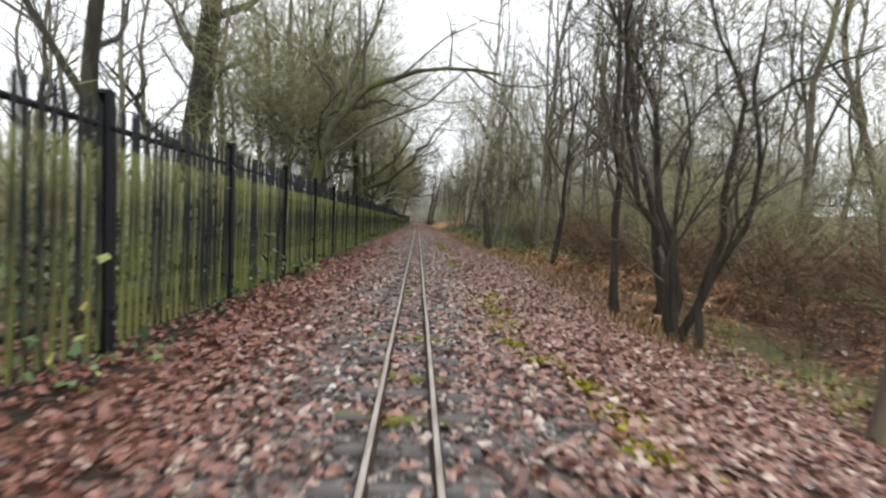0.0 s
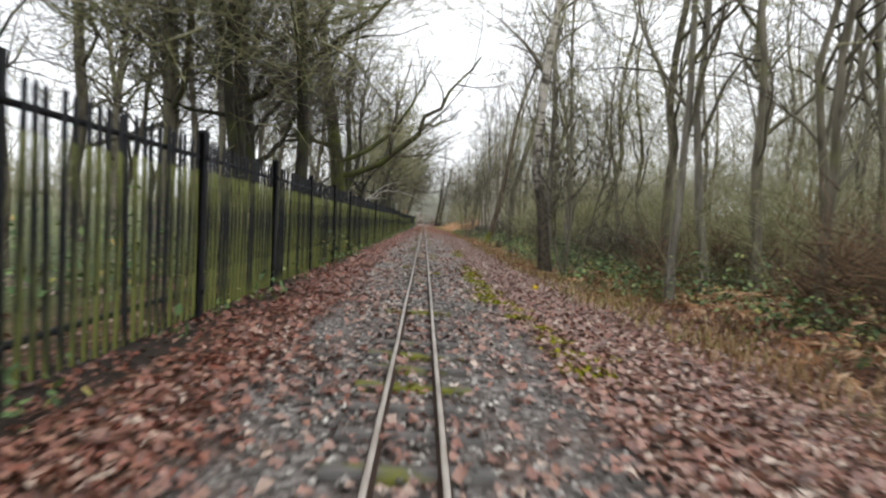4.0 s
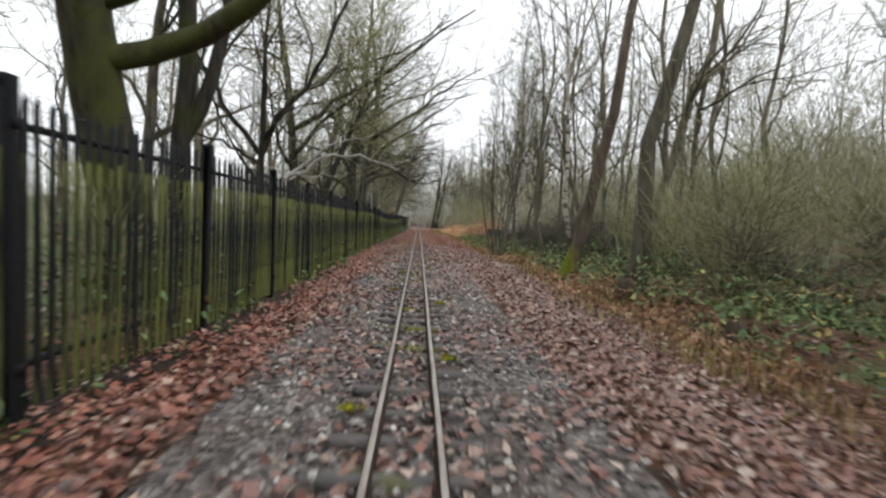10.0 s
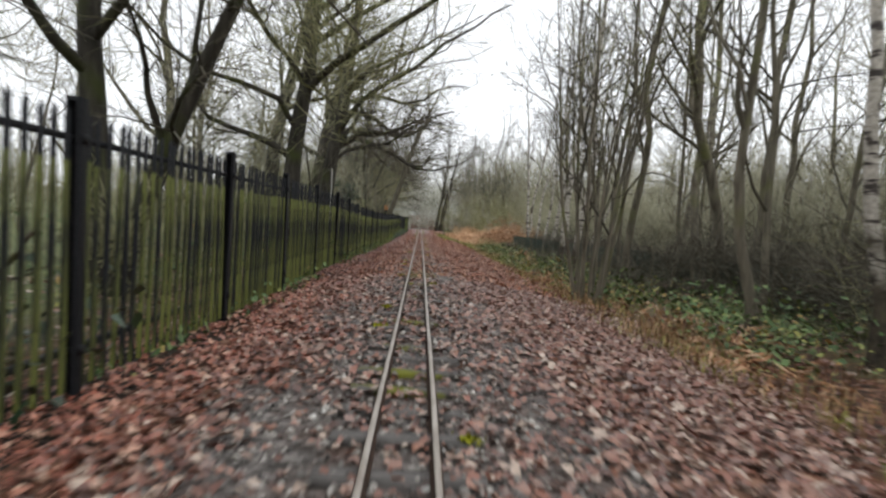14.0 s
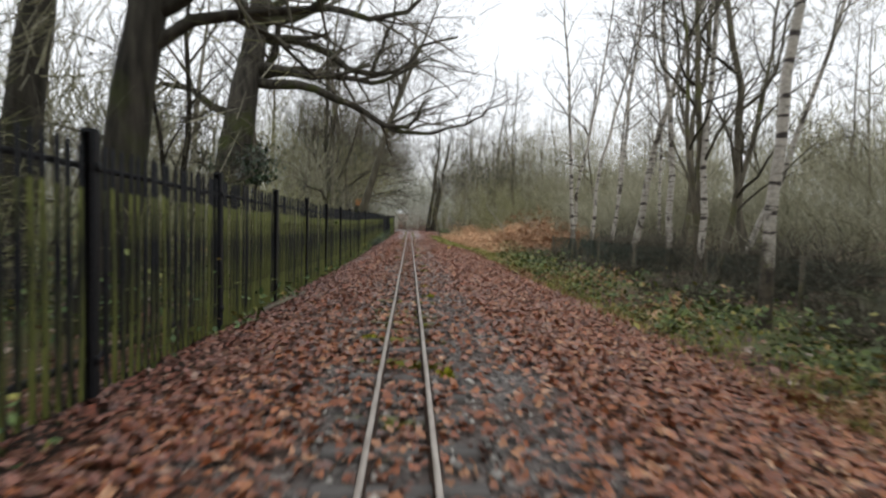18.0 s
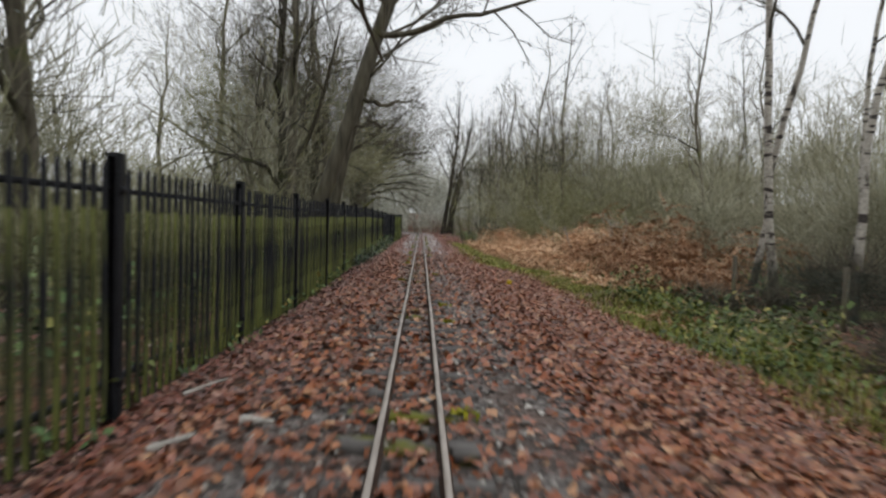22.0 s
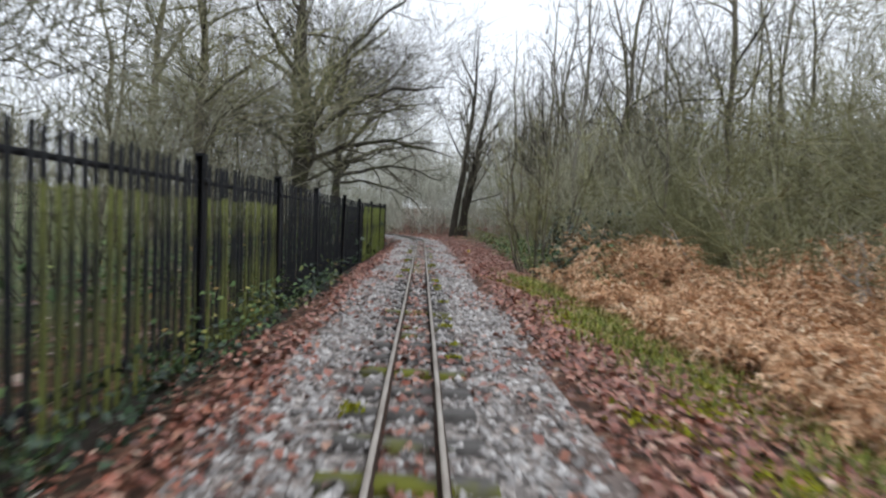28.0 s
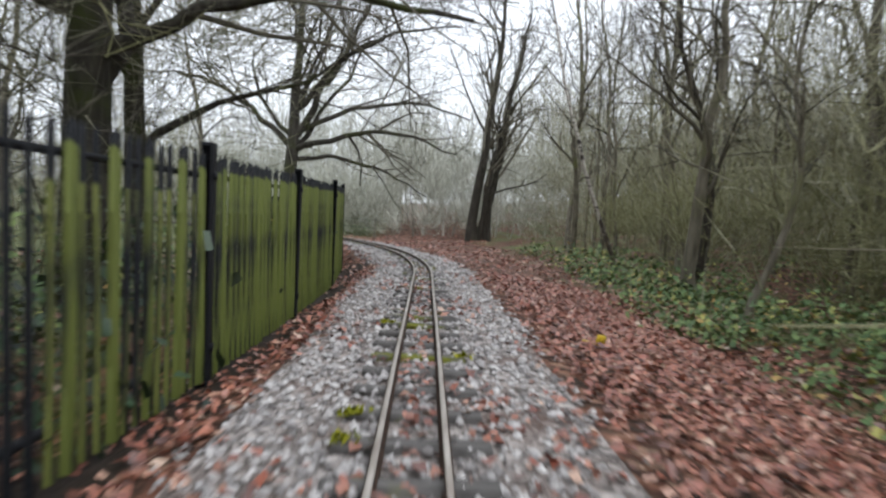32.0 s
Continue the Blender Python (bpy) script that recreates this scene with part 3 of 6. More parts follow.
def post_mesh():
    """A rolled steel H-section post, its head closed by a plate."""
    h, w, t = 0.036, 0.06, 0.008
    ring = [(-h, -w), (-h + t, -w), (-h + t, -t), (h - t, -t), (h - t, -w), (h, -w), (h, w), (h - t, w), (h - t, t), (-h + t, t), (-h + t, w), (-h, w)]
    head = [(max(-h, min(h, x * 1.1)), math.copysign(w, y)) for x, y in ring]
    rows = [(-0.3, ring), (1.785, ring), (1.786, head), (1.81, head)]
    v = [(x, y, z) for z, r in rows for x, y in r]
    f = [(a * 12 + k, a * 12 + (k + 1) % 12, (a + 1) * 12 + (k + 1) % 12, (a + 1) * 12 + k) for a in range(3) for k in range(12)]
    n = len(v)
    v += [(-h, -w, 1.81), (h, -w, 1.81), (h, w, 1.81), (-h, w, 1.81)]
    f.append((n, n + 1, n + 2, n + 3))
    return mesh_of("post", v, f, M_POST)


POST_MESH = post_mesh()
PALES = {m.name: pale_mesh(m, f, w, d) for m, f, w, d in ((M_PALE, M_PALE_FACE, 0.05, 1.2), (M_PALE_BLACK, M_PALE_BLACK, 0.046, 1.0), (M_PALE_GREEN, M_PALE_GREEN, 0.088, 1.7))}
RAIL_BAR = mesh_of("fence_rail", *joined([box_arrays(-0.022, 0.022, 0, 1, -0.018, 0.018, 0.004)]), M_POST)
BOLT = mesh_of("bracket", *box_arrays(0.036, 0.048, -0.035, 0.035, -0.03, 0.03, 0.006), M_POST)


PER_BAY = 21


def fence_panel(k):
    y0, y1 = post_y(k), post_y(k + 1)
    if y1 < 119:
        a, b = (fence_x(y0), y0, fence_z(y0)), (fence_x(y1), y1, fence_z(y1))
    else:
        a = along(y0, -1.48, -0.36)
        b = along(y1, -1.48, -0.36)
        if y0 < 119:
            a = (fence_x(y0), y0, fence_z(y0))
    head = math.degrees(math.atan2(-(b[0] - a[0]), b[1] - a[1]))
    size = math.hypot(b[0] - a[0], b[1] - a[1])
    drop = (b[2] - a[2]) / size
    look_of = "black steel palisade fence panel with green algae"
    mats = [M_PALE.name] * PER_BAY
    if 35 <= k <= 37:
        mats, look_of = [M_PALE_BLACK.name] * PER_BAY, "clean black steel palisade fence panel"
    elif k == 38:
        mats = [M_PALE_BLACK.name] * 7 + [(M_PALE_GREEN if i % 3 == 1 else M_PALE).name for i in range(PER_BAY - 7)]
    elif k > 38:
        mats, look_of = [M_PALE_GREEN.name] * PER_BAY, "steel palisade fence panel covered in green algae"
    top = thing("palisade_panel", *a, look_of, "fence", "palisade fence panels")
    top.matrix_basis = pose(*a, 0, 0, head)
    rng = np.random.default_rng(900 + k)
    post = part_of("post", POST_MESH, top, "", "", pose(0, 0, 0, rng.normal(0, 0.5), rng.normal(0, 0.6), 0))
    for h in (0.3, 1.57):
        turn = math.degrees(math.atan(drop))
        m = pose(-0.03, 0, h, turn) @ Matrix.Diagonal((1, size, 1, 1))
        part_of("fence_rail", RAIL_BAR, top, "", "", m)
        part_of("bracket", BOLT, post, "", "", pose(0, 0.02, h))
    for i in range(PER_BAY):
        d = (i + 0.75) * size / (PER_BAY + 0.5)
        part_of("pale", PALES[mats[i]], top, "", "", pose(-0.006, d, drop * d + rng.normal(0, 0.006), rng.normal(0, 0.35), rng.normal(0, 0.3), 0))


for k in range(-3, 47):
    fence_panel(k)


# ---- green wire fence in the wood ----
def wire_x(y):
    return np.interp(y, [20, 66, 71, 74, 84], [6.9, 6.8, 6.5, 6.05, 6.0])


def link_fence():
    top = thing("wire_fence", 6.0, 45, 0, "low green coated chain-link fence among the trees", "fence")
    ys = np.arange(20, 83, 0.06)
    xs = wire_x(ys)
    base = right_z(ys) - 0.05
    paths = []
    for i in range(len(ys) - 1):
        n = 13
        zs = np.linspace(0, 1.02, n)
        y = ys[i] + 0.045 * (np.arange(n) % 2)
        p = np.stack([xs[i] - 6.0 + 0 * zs, y - 45 + 0 * zs, base[i] + zs], -1)
        paths.append((p, np.full(n, 0.005), 3))
    part_of("wire_mesh", mesh_of("wire_mesh", *tubes(paths), M_LINK), top, "green wire mesh", "stuff")
    for y in np.arange(20, 83.1, 3.0):
        x, b = float(wire_x(y)), float(right_z(y))
        part_of("post", mesh_of("wire_post", *box_arrays(-0.03, 0.03, -0.03, 0.03, b - 0.2, b + 1.02, 0.01), M_SLIM), top, "", "", pose(x - 6.0, y - 45, 0))


link_fence()

# ---- trees beside the line ----
OAK = dict(mat=M_OAK, limb_parts=True, kids=(8, 6, 4), bend=0.24, limbs=11, reach=0.42, first=0.2, flare=1.6)
SLIM = dict(mat=M_SLIM, kids=(6, 5, 3), limbs=12, reach=0.33, first=0.22, bend=0.2, fork=(0.4, 0.8))
BIRCH = dict(mat=M_BIRCH, kids=(7, 6), limbs=12, reach=0.22, first=0.4, bend=0.13, rise=-0.02, fork=(0.45, 0.9), flare=1.25)


def on(x, y):
    return x, y + 0.35, float(land(x, y + 0.35))


# right-hand side
tree("hazel_tree", *on(3.28, 7.0), 6.5, 0.125, label="dark crooked multi-stemmed bare tree on leafy bank", seed=11, wob=0.12, stems=((0, 0, 0, 0, 1), (0.12, 0.1, 0.03, 0, 0.95), (-0.1, 0, -0.03, 0.05, 0.9), (0.2, -0.1, 0.07, 0, 0.85), (0.05, 0.2, 0.02, 0.1, 0.7)), category="tree", **dict(SLIM, mat=M_DARK, limbs=12))
tree("young_tree", *on(3.12, 8.85), 8, 0.14, label="slender bare young tree on leafy bank", seed=12, wob=0.08, lean=(-0.02, 0), **dict(SLIM, mat=M_DARK))
tree("young_tree", *on(3.55, 8.45), 8.5, 0.15, label="dark crooked bare tree on leafy bank", seed=14, wob=0.08, lean=(0.03, 0), **dict(SLIM, mat=M_DARK))
tree("young_tree", *on(3.45, 14.8), 5.2, 0.17, label="dark forked bare tree with long sweeping branches", seed=13, wob=0.04, given=((0.09, ((0, 0, 2.3), (0.5, 0, 2.75), (1.2, 0, 3.2), (2.2, 0.1, 4.0), (3.6, 0.2, 4.8))), (0.08, ((0, 0, 2.4), (0.35, 0, 3.0), (1.0, 0, 3.9), (2.1, 0, 4.9))), (0.08, ((0, 0, 2.35), (-0.28, 0, 3.1), (-0.28, 0, 3.8), (0.0, 0, 4.6), (0.1, 0, 5.6)))), **dict(SLIM, mat=M_DARK, limbs=7))
tree("birch_tree", *on(3.56, 29.1), 15, 0.36, label="large silver birch with mossy dark lower trunk", seed=15, **dict(BIRCH, flare=1.4, mat=M_OLD_BIRCH))
tree("hazel_tree", *on(4.1, 28.9), 7, 0.1, label="multi-stemmed slender bare tree beside birch", seed=16, wob=0.07, stems=((0, 0, 0, 0, 1), (0.1, 0, 0.18, 0, 0.9), (-0.1, 0, -0.15, 0, 0.9), (0, 0.1, 0.05, 0.2, 0.8)), **SLIM)
tree("mossy_tree", *on(3.44, 45.2), 14, 0.32, label="leaning mossy bare trunk with reddish bark", seed=17, wob=0.03, lean=(0.24, 0), **dict(SLIM, mat=M_MOSS_FOOT, first=0.55, flare=1.7))
tree("mossy_tree", *on(4.3, 43.0), 14, 0.38, label="stout leaning bare tree with moss at foot", seed=18, wob=0.05, lean=(0.16, 0), **dict(SLIM, mat=M_BROWN_BARK, first=0.45, flare=1.35))
tree("sapling", *on(4.7, 36.0), 3.6, 0.08, label="thin crooked bare sapling among brambles", seed=19, wob=0.16, **SLIM)
tree("grey_tree", *on(4.6, 33.9), 15, 0.23, label="tall straight grey bare tree in undergrowth", seed=20, wob=0.03, **dict(SLIM, mat=M_GREY))
tree("grey_tree", *on(5.25, 34.4), 14, 0.2, label="tall straight grey bare tree in undergrowth", seed=94, wob=0.03, **dict(SLIM, mat=M_GREY))
tree("grey_tree", *on(4.78, 23.4), 14, 0.17, label="tall slim grey bare tree with mossy foot", seed=21, wob=0.03, **dict(SLIM, mat=M_GREY))
tree("grey_tree", *on(6.0, 24.5), 14, 0.2, label="tall slim grey bare tree in the wood", seed=22, wob=0.05, **dict(SLIM, mat=M_GREY))
tree("birch_tree", *on(4.92, 50.6), 12, 0.17, label="slender white birch with dark marks", seed=23, **BIRCH)
tree("hazel_tree", *on(3.17, 55.5), 8.5, 0.09, label="hazel coppice of many thin upright stems", seed=24, wob=0.03, stems=tuple((0.18 * math.cos(a), 0.2 * math.sin(a), 0.13 * math.cos(a), 0.13 * math.sin(a), 1 if i == 0 else 0.75 + 0.03 * i) for i, a in enumerate(np.arange(9) * 2.4)), **dict(SLIM, limbs=5, kids=(4, 3)))
tree("young_tree", *on(4.4, 52.0), 11, 0.15, label="dark slim leaning bare tree in thicket", seed=25, lean=(-0.12, 0), **SLIM)
tree("young_tree", *on(4.2, 57.5), 11, 0.11, label="thin upright bare tree in thicket", seed=26, **SLIM)
tree("young_tree", *on(4.6, 60.0), 10, 0.12, label="thin upright bare tree in thicket", seed=27, **SLIM)
tree("birch_tree", *on(4.6, 62.4), 13, 0.2, label="white birch trunk leaning away from the line", seed=95, lean=(0.14, 0), **BIRCH)
tree("birch_tree", *on(5.15, 66.2), 13, 0.2, label="white birch trunk leaning away from the line", seed=28, lean=(0.16, 0.05), **BIRCH)
tree("young_tree", *on(6.6, 71.1), 11, 0.2, label="dark forked bare tree among birches", seed=29, stems=((0, 0, 0, 0, 1), (0.05, 0, -0.22, 0, 0.85), (0.1, 0, 0.15, 0, 0.9)), **SLIM)
for i, (x, y, w, l) in enumerate([(6.2, 70.6, 0.17, 0.03), (6.95, 73.6, 0.2, 0.08), (7.3, 71.0, 0.15, 0.2), (6.93, 76.4, 0.24, 0.13), (7.0, 78.7, 0.15, 0.12), (7.0, 80.8, 0.16, 0.16), (7.12, 83.1, 0.2, -0.02), (6.87, 83.8, 0.17, 0.1), (8.6, 83.3, 0.14, 0.05), (9.6, 80.5, 0.14, 0.02)]):
    tree("birch_tree", *on(x, y), 13.5, w, label="slender silver birch with dark bark patches", seed=30 + i, lean=(l, 0), group="birches by the wire fence", **BIRCH)
tree("thicket_shrub", *on(3.05, 107.5), 5.0, 0.07, label="tangled bare shrub with upright mossy stems", seed=45, stems=tuple((0.35 * math.cos(a), 0.5 * math.sin(a), 0.3 * math.cos(a), 0.3 * math.sin(a), 1 if i == 0 else 0.7 + 0.03 * i) for i, a in enumerate(np.arange(10) * 2.4)), category="shrub", **dict(SLIM, limbs=7, kids=(6, 4), mat=M_SLIM, twig_mat=M_OLIVE))
tree("young_tree", *on(5.0, 117.6), 9, 0.26, label="dark bare tree with thick crooked foot", seed=46, wob=0.08, **SLIM)
tree("birch_tree", *on(5.1, 122.2), 10, 0.13, label="slender pale birch leaning over undergrowth", seed=47, lean=(-0.2, 0), **BIRCH)
tree("forked_tree", *on(2.6, 140.6), 17, 0.62, label="dark upright twin-stemmed bare tree by the bend", seed=48, stems=((0, 0, 0.02, 0, 1), (0.7, 0.2, 0.12, 0, 0.95), (0.3, 0.1, 0.25, 0, 0.7)), **dict(SLIM, mat=M_DARK, limbs=18, kids=(7, 5), fork=(0.3, 0.65), reach=0.42))

# left-hand side, behind the palisade
tree("oak_tree", *on(-7.1, 19.6), 14, 1.05, label="massive bare oak standing beyond the palisade", seed=60, **OAK)
tree("oak_tree", *on(-4.4, 9.0), 11, 0.3, label="bare tree behind the palisade", seed=61, lean=(-0.1, 0), **OAK)
tree("willow_tree", *on(-2.6, 13.75), 5.0, 0.16, label="mossy bare willow arching over the line", seed=62, lean=(0.12, 0.2), wob=0.04, given=((0.27, ((0.2, -0.3, -0.1), (0.3, -0.3, 2.4), (1.0, 0.1, 3.7), (1.94, 0.6, 4.5), (2.8, 0.5, 4.75), (3.5, 0.3, 4.8), (4.4, 0.1, 4.5))), (0.22, ((-0.1, 0.3, -0.1), (0.1, 0.4, 2.3), (0.7, 1.2, 4.2), (1.3, 2.2, 6.2), (1.7, 3.0, 8.0))), (0.12, ((0.8, 1.0, 3.4), (1.5, 0.8, 3.9), (2.4, 1.2, 3.8)))), **dict(OAK, mat=M_WILLOW, limbs=4, reach=0.5))
tree("oak_tree", *on(-3.45, 39.1), 13, 0.74, label="big mossy oak with limbs over the palisade", seed=63, lean=(-0.14, -0.26), wob=0.012, given=((0.32, ((-0.1, -0.85, 2.9), (1.3, -0.8, 3.35), (2.2, -1.2, 4.0), (3.0, -1.6, 5.1), (4.0, -1.8, 6.2), (5.5, -2.0, 8.0))), (0.26, ((-0.1, -1.0, 3.5), (0.8, -0.9, 3.95), (2.0, -0.9, 4.9), (2.9, -1.0, 6.4), (3.4, -1.0, 8.0))), (0.25, ((-0.1, -1.15, 4.0), (-1.3, -0.9, 4.4), (-2.6, -0.8, 4.5), (-3.8, -0.7, 5.2))), (0.14, ((3.0, -1.6, 5.0), (4.1, -1.3, 5.3), (5.1, -0.9, 6.2))), (0.12, ((-2.2, -0.8, 4.5), (-2.6, -0.9, 5.3), (-2.5, -1.0, 6.2)))), **dict(OAK, mat=M_WILLOW, first=0.35))
tree("forked_tree", *on(-3.7, 41.2), 12, 0.37, label="dark twin-stemmed bare tree behind the palisade", seed=84, given=((0.26, ((0, 0, 2.3), (0.25, 0, 3.0), (0.42, 0, 4.2), (0.5, 0.1, 6.5), (0.9, 0.2, 9.0))),), **dict(OAK, first=0.45))
tree("oak_tree", *on(-5.0, 29.5), 13, 0.42, label="bare oak behind the palisade", seed=64, given=((0.2, ((0, 0, 4.2), (1.4, -0.6, 5.2), (2.9, -1.2, 6.0), (4.4, -1.6, 7.2), (5.8, -1.8, 8.0))), (0.17, ((0, 0, 5.4), (1.6, 0.5, 6.6), (3.2, 0.8, 7.2), (5.2, 1.0, 8.6)))), **dict(OAK, limbs=14, first=0.18, reach=0.45))
tree("oak_tree", *on(-3.97, 24.55), 12, 0.27, label="triple-stemmed bare oak behind the palisade", seed=76, stems=((0, 0, 0, 0, 1), (0.14, 0.1, 0.04, 0, 0.95), (-0.14, 0, -0.04, 0, 0.9)), **dict(OAK, limbs=7, first=0.3))
tree("oak_tree", *on(-2.58, 24.85), 12, 0.31, label="dark bare oak close behind the palisade", seed=88, wob=0.03, **OAK)
tree("forked_tree", *on(-3.4, 44.0), 6.5, 0.2, label="crooked wide-forked bare tree behind the palisade", seed=93, wob=0.03, given=((0.13, ((0, 0, 2.4), (-0.5, 0, 3.1), (-1.1, 0.1, 4.2), (-2.2, 0.2, 5.6))), (0.13, ((0, 0, 2.4), (0.4, 0, 3.2), (1.2, -0.1, 4.1), (1.7, -0.2, 5.6), (2.6, -0.3, 6.6))), (0.09, ((0, 0, 2.2), (-0.8, -0.2, 2.7), (-1.9, -0.4, 3.0)))), **dict(OAK, limbs=6, first=0.3, mat=M_DARK))
tree("dead_tree", *on(-4.4, 46.7), 5.5, 0.2, label="half-fallen tree with pale bare dead branches", seed=65, lean=(0.1, 0), given=((0.13, ((0.1, 0, 1.2), (1.0, -0.2, 1.95), (2.1, -0.6, 2.65), (2.9, -1.0, 2.7), (3.9, -1.4, 2.3))), (0.1, ((1.0, -0.2, 2.0), (1.9, 0, 2.9), (3.2, 0, 3.3))), (0.08, ((0.2, 0, 1.5), (1.1, 0.6, 2.2), (2.2, 1.2, 2.3)))), **dict(OAK, mat=M_DEAD, limbs=4, kids=(6, 4)))
tree("broken_tree", *on(-3.1, 48.5), 2.9, 0.17, label="short mossy broken tree against the palisade", seed=66, wob=0.12, **dict(OAK, mat=M_MOSSY, limbs=4, kids=(4, 3)))
tree("oak_tree", *on(-4.2, 52.5), 12, 0.4, label="forked bare oak behind the palisade", seed=77, given=((0.2, ((0, 0, 4.2), (1.4, -0.6, 5.2), (2.9, -1.2, 6.0), (4.4, -1.6, 7.2), (5.8, -1.8, 8.0))), (0.17, ((0, 0, 5.4), (1.6, 0.5, 6.6), (3.2, 0.8, 7.2), (5.2, 1.0, 8.6)))), stems=((0, 0, 0, 0, 1), (0.1, 0, 0.3, 0, 0.8)), **OAK)
tree("oak_tree", *on(-3.2, 59.55), 13, 0.5, label="thick bare oak behind the palisade", seed=67, lean=(0.01, 0), given=((0.2, ((0, 0, 4.2), (1.4, -0.6, 5.2), (2.9, -1.2, 6.0), (4.4, -1.6, 7.2), (5.8, -1.8, 8.0))), (0.17, ((0, 0, 5.4), (1.6, 0.5, 6.6), (3.2, 0.8, 7.2), (5.2, 1.0, 8.6)))), **OAK)
tree("oak_tree", *on(-3.45, 64.65), 13, 0.56, label="thick bare oak behind the palisade", seed=68, lean=(0.0, 0), given=((0.22, ((0.3, 0, 3.6), (1.2, 0.3, 4.1), (2.4, 0.6, 4.4), (3.6, 1.0, 5.0))), (0.2, ((0, 0, 4.2), (1.4, -0.6, 5.2), (2.9, -1.2, 6.0), (4.4, -1.6, 7.2), (5.8, -1.8, 8.0))), (0.17, ((0, 0, 5.4), (1.6, 0.5, 6.6), (3.2, 0.8, 7.2), (5.2, 1.0, 8.6)))), **OAK)
tree("oak_tree", *on(-5.75, 66.7), 13, 0.66, label="stout leaning bare oak behind the palisade", seed=78, lean=(0.14, 0), **dict(OAK, first=0.4))
tree("young_tree", *on(-4.3, 69.2), 8, 0.15, label="dark slim forked tree behind the palisade", seed=82, lean=(0.08, 0), stems=((0, 0, 0, 0, 1), (0.03, 0, -0.22, 0, 0.85)), **dict(SLIM, mat=M_DARK))
tree("ivy_tree", *on(-3.15, 70.3), 3.6, 0.09, label="thin ivy-topped stem behind the palisade", seed=91, **dict(SLIM, mat=M_DARK, limbs=4, kids=(3, 2)))
tree("ivy_tree", *on(-9.5, 80.6), 10, 0.35, label="dark ivy-clad tree beyond the palisade", seed=83, **OAK)
tree("oak_tree", *on(-5.9, 77.4), 13, 1.35, label="huge oak with ivy and long mossy limbs", seed=69, lean=(0.1, 0), given=((0.33, ((1.49, 0, 7.26), (2.7, 0.22, 7.15), (3.58, 0.44, 6.71), (4.68, 0.66, 6.16), (5.45, 0.77, 6.49), (6.11, 0.88, 7.37), (7.43, 1.1, 7.81))), (0.3, ((1.6, 0, 7.59), (3.14, -0.44, 8.14), (4.46, -0.55, 7.7), (5.56, -0.66, 7.81), (6.22, -0.77, 8.58), (7.76, -0.88, 8.8))), (0.18, ((4.57, 0.66, 6.27), (4.79, 0.33, 7.04), (5.34, 0.22, 7.92), (5.23, 0.11, 9.02))), (0.38, ((1.1, 0, 5.9), (2.5, 0, 5.8), (3.65, 0, 5.45), (4.4, 0, 4.85), (5.3, 0, 4.45), (5.9, 0, 4.4), (6.12, 0, 4.8), (6, 0, 5.1), (6.3, 0, 5.4))), (0.15, ((5.2, 0, 4.5), (6.1, 0.1, 4.3), (7.1, 0.1, 4.55), (8.4, 0.2, 5.15), (9.1, 0.2, 5.6))), (0.37, ((1.05, 0, 5.94), (2.48, 1.32, 6.6), (4.24, 1.65, 6.16), (5.12, 1.76, 6.49), (6.44, 1.98, 7.26))), (0.33, ((0.94, 0, 4.62), (-1.04, -0.44, 5.5), (-3.02, -0.66, 5.61)))), **dict(OAK, bend=0.24, first=0.45))
tree("leaning_tree", *on(-2.75, 83.95), 12, 0.4, label="thick leaning bare tree close behind the palisade", seed=70, lean=(0.35, 0), wob=0.02, given=((0.14, ((1.8, 0, 5.2), (3.0, -0.3, 5.4), (4.2, -0.5, 5.6), (6.0, -0.8, 6.2))), (0.12, ((1.3, 0, 3.9), (1.9, 0, 3.8), (2.6, 0.2, 3.9))), (0.1, ((1.1, 0, 3.2), (1.6, 0.1, 3.4), (2.1, 0.2, 3.3)))), **dict(OAK, mat=M_BROWN_BARK, first=0.5))
tree("leaning_tree", *on(-2.45, 86.2), 11, 0.31, label="second leaning bare tree behind the palisade", seed=92, lean=(0.3, 0), wob=0.03, **dict(OAK, mat=M_BROWN_BARK, first=0.4, limbs=8))
tree("oak_tree", *on(-4.4, 90.5), 12, 0.4, label="bare tree behind the palisade", seed=71, **OAK)
tree("oak_tree", *on(-4.6, 98.0), 12, 0.5, label="dark bare tree behind the palisade", seed=79, **OAK)
tree("oak_tree", *on(-4.5, 114.8), 13, 0.72, label="stout mossy bare oak with spreading branches", seed=73, given=((0.24, ((0, 0, 3.2), (1.8, -0.3, 4.0), (3.4, -0.5, 4.2), (5.0, -0.6, 3.8))), (0.24, ((0, 0, 4.0), (1.6, 0.2, 5.4), (3.2, 0.4, 6.2), (5.2, 0.6, 6.4))), (0.24, ((0, 0, 5.0), (1.2, 0, 7.0), (2.6, 0, 8.6), (4.2, 0, 10.0))), (0.2, ((0, 0, 3.6), (-1.8, 0, 4.6), (-3.6, 0, 5.2)))), **dict(OAK, limbs=13))
tree("oak_tree", *on(-5.4, 118.0), 12, 0.45, label="bare oak behind the palisade", seed=80, **OAK)
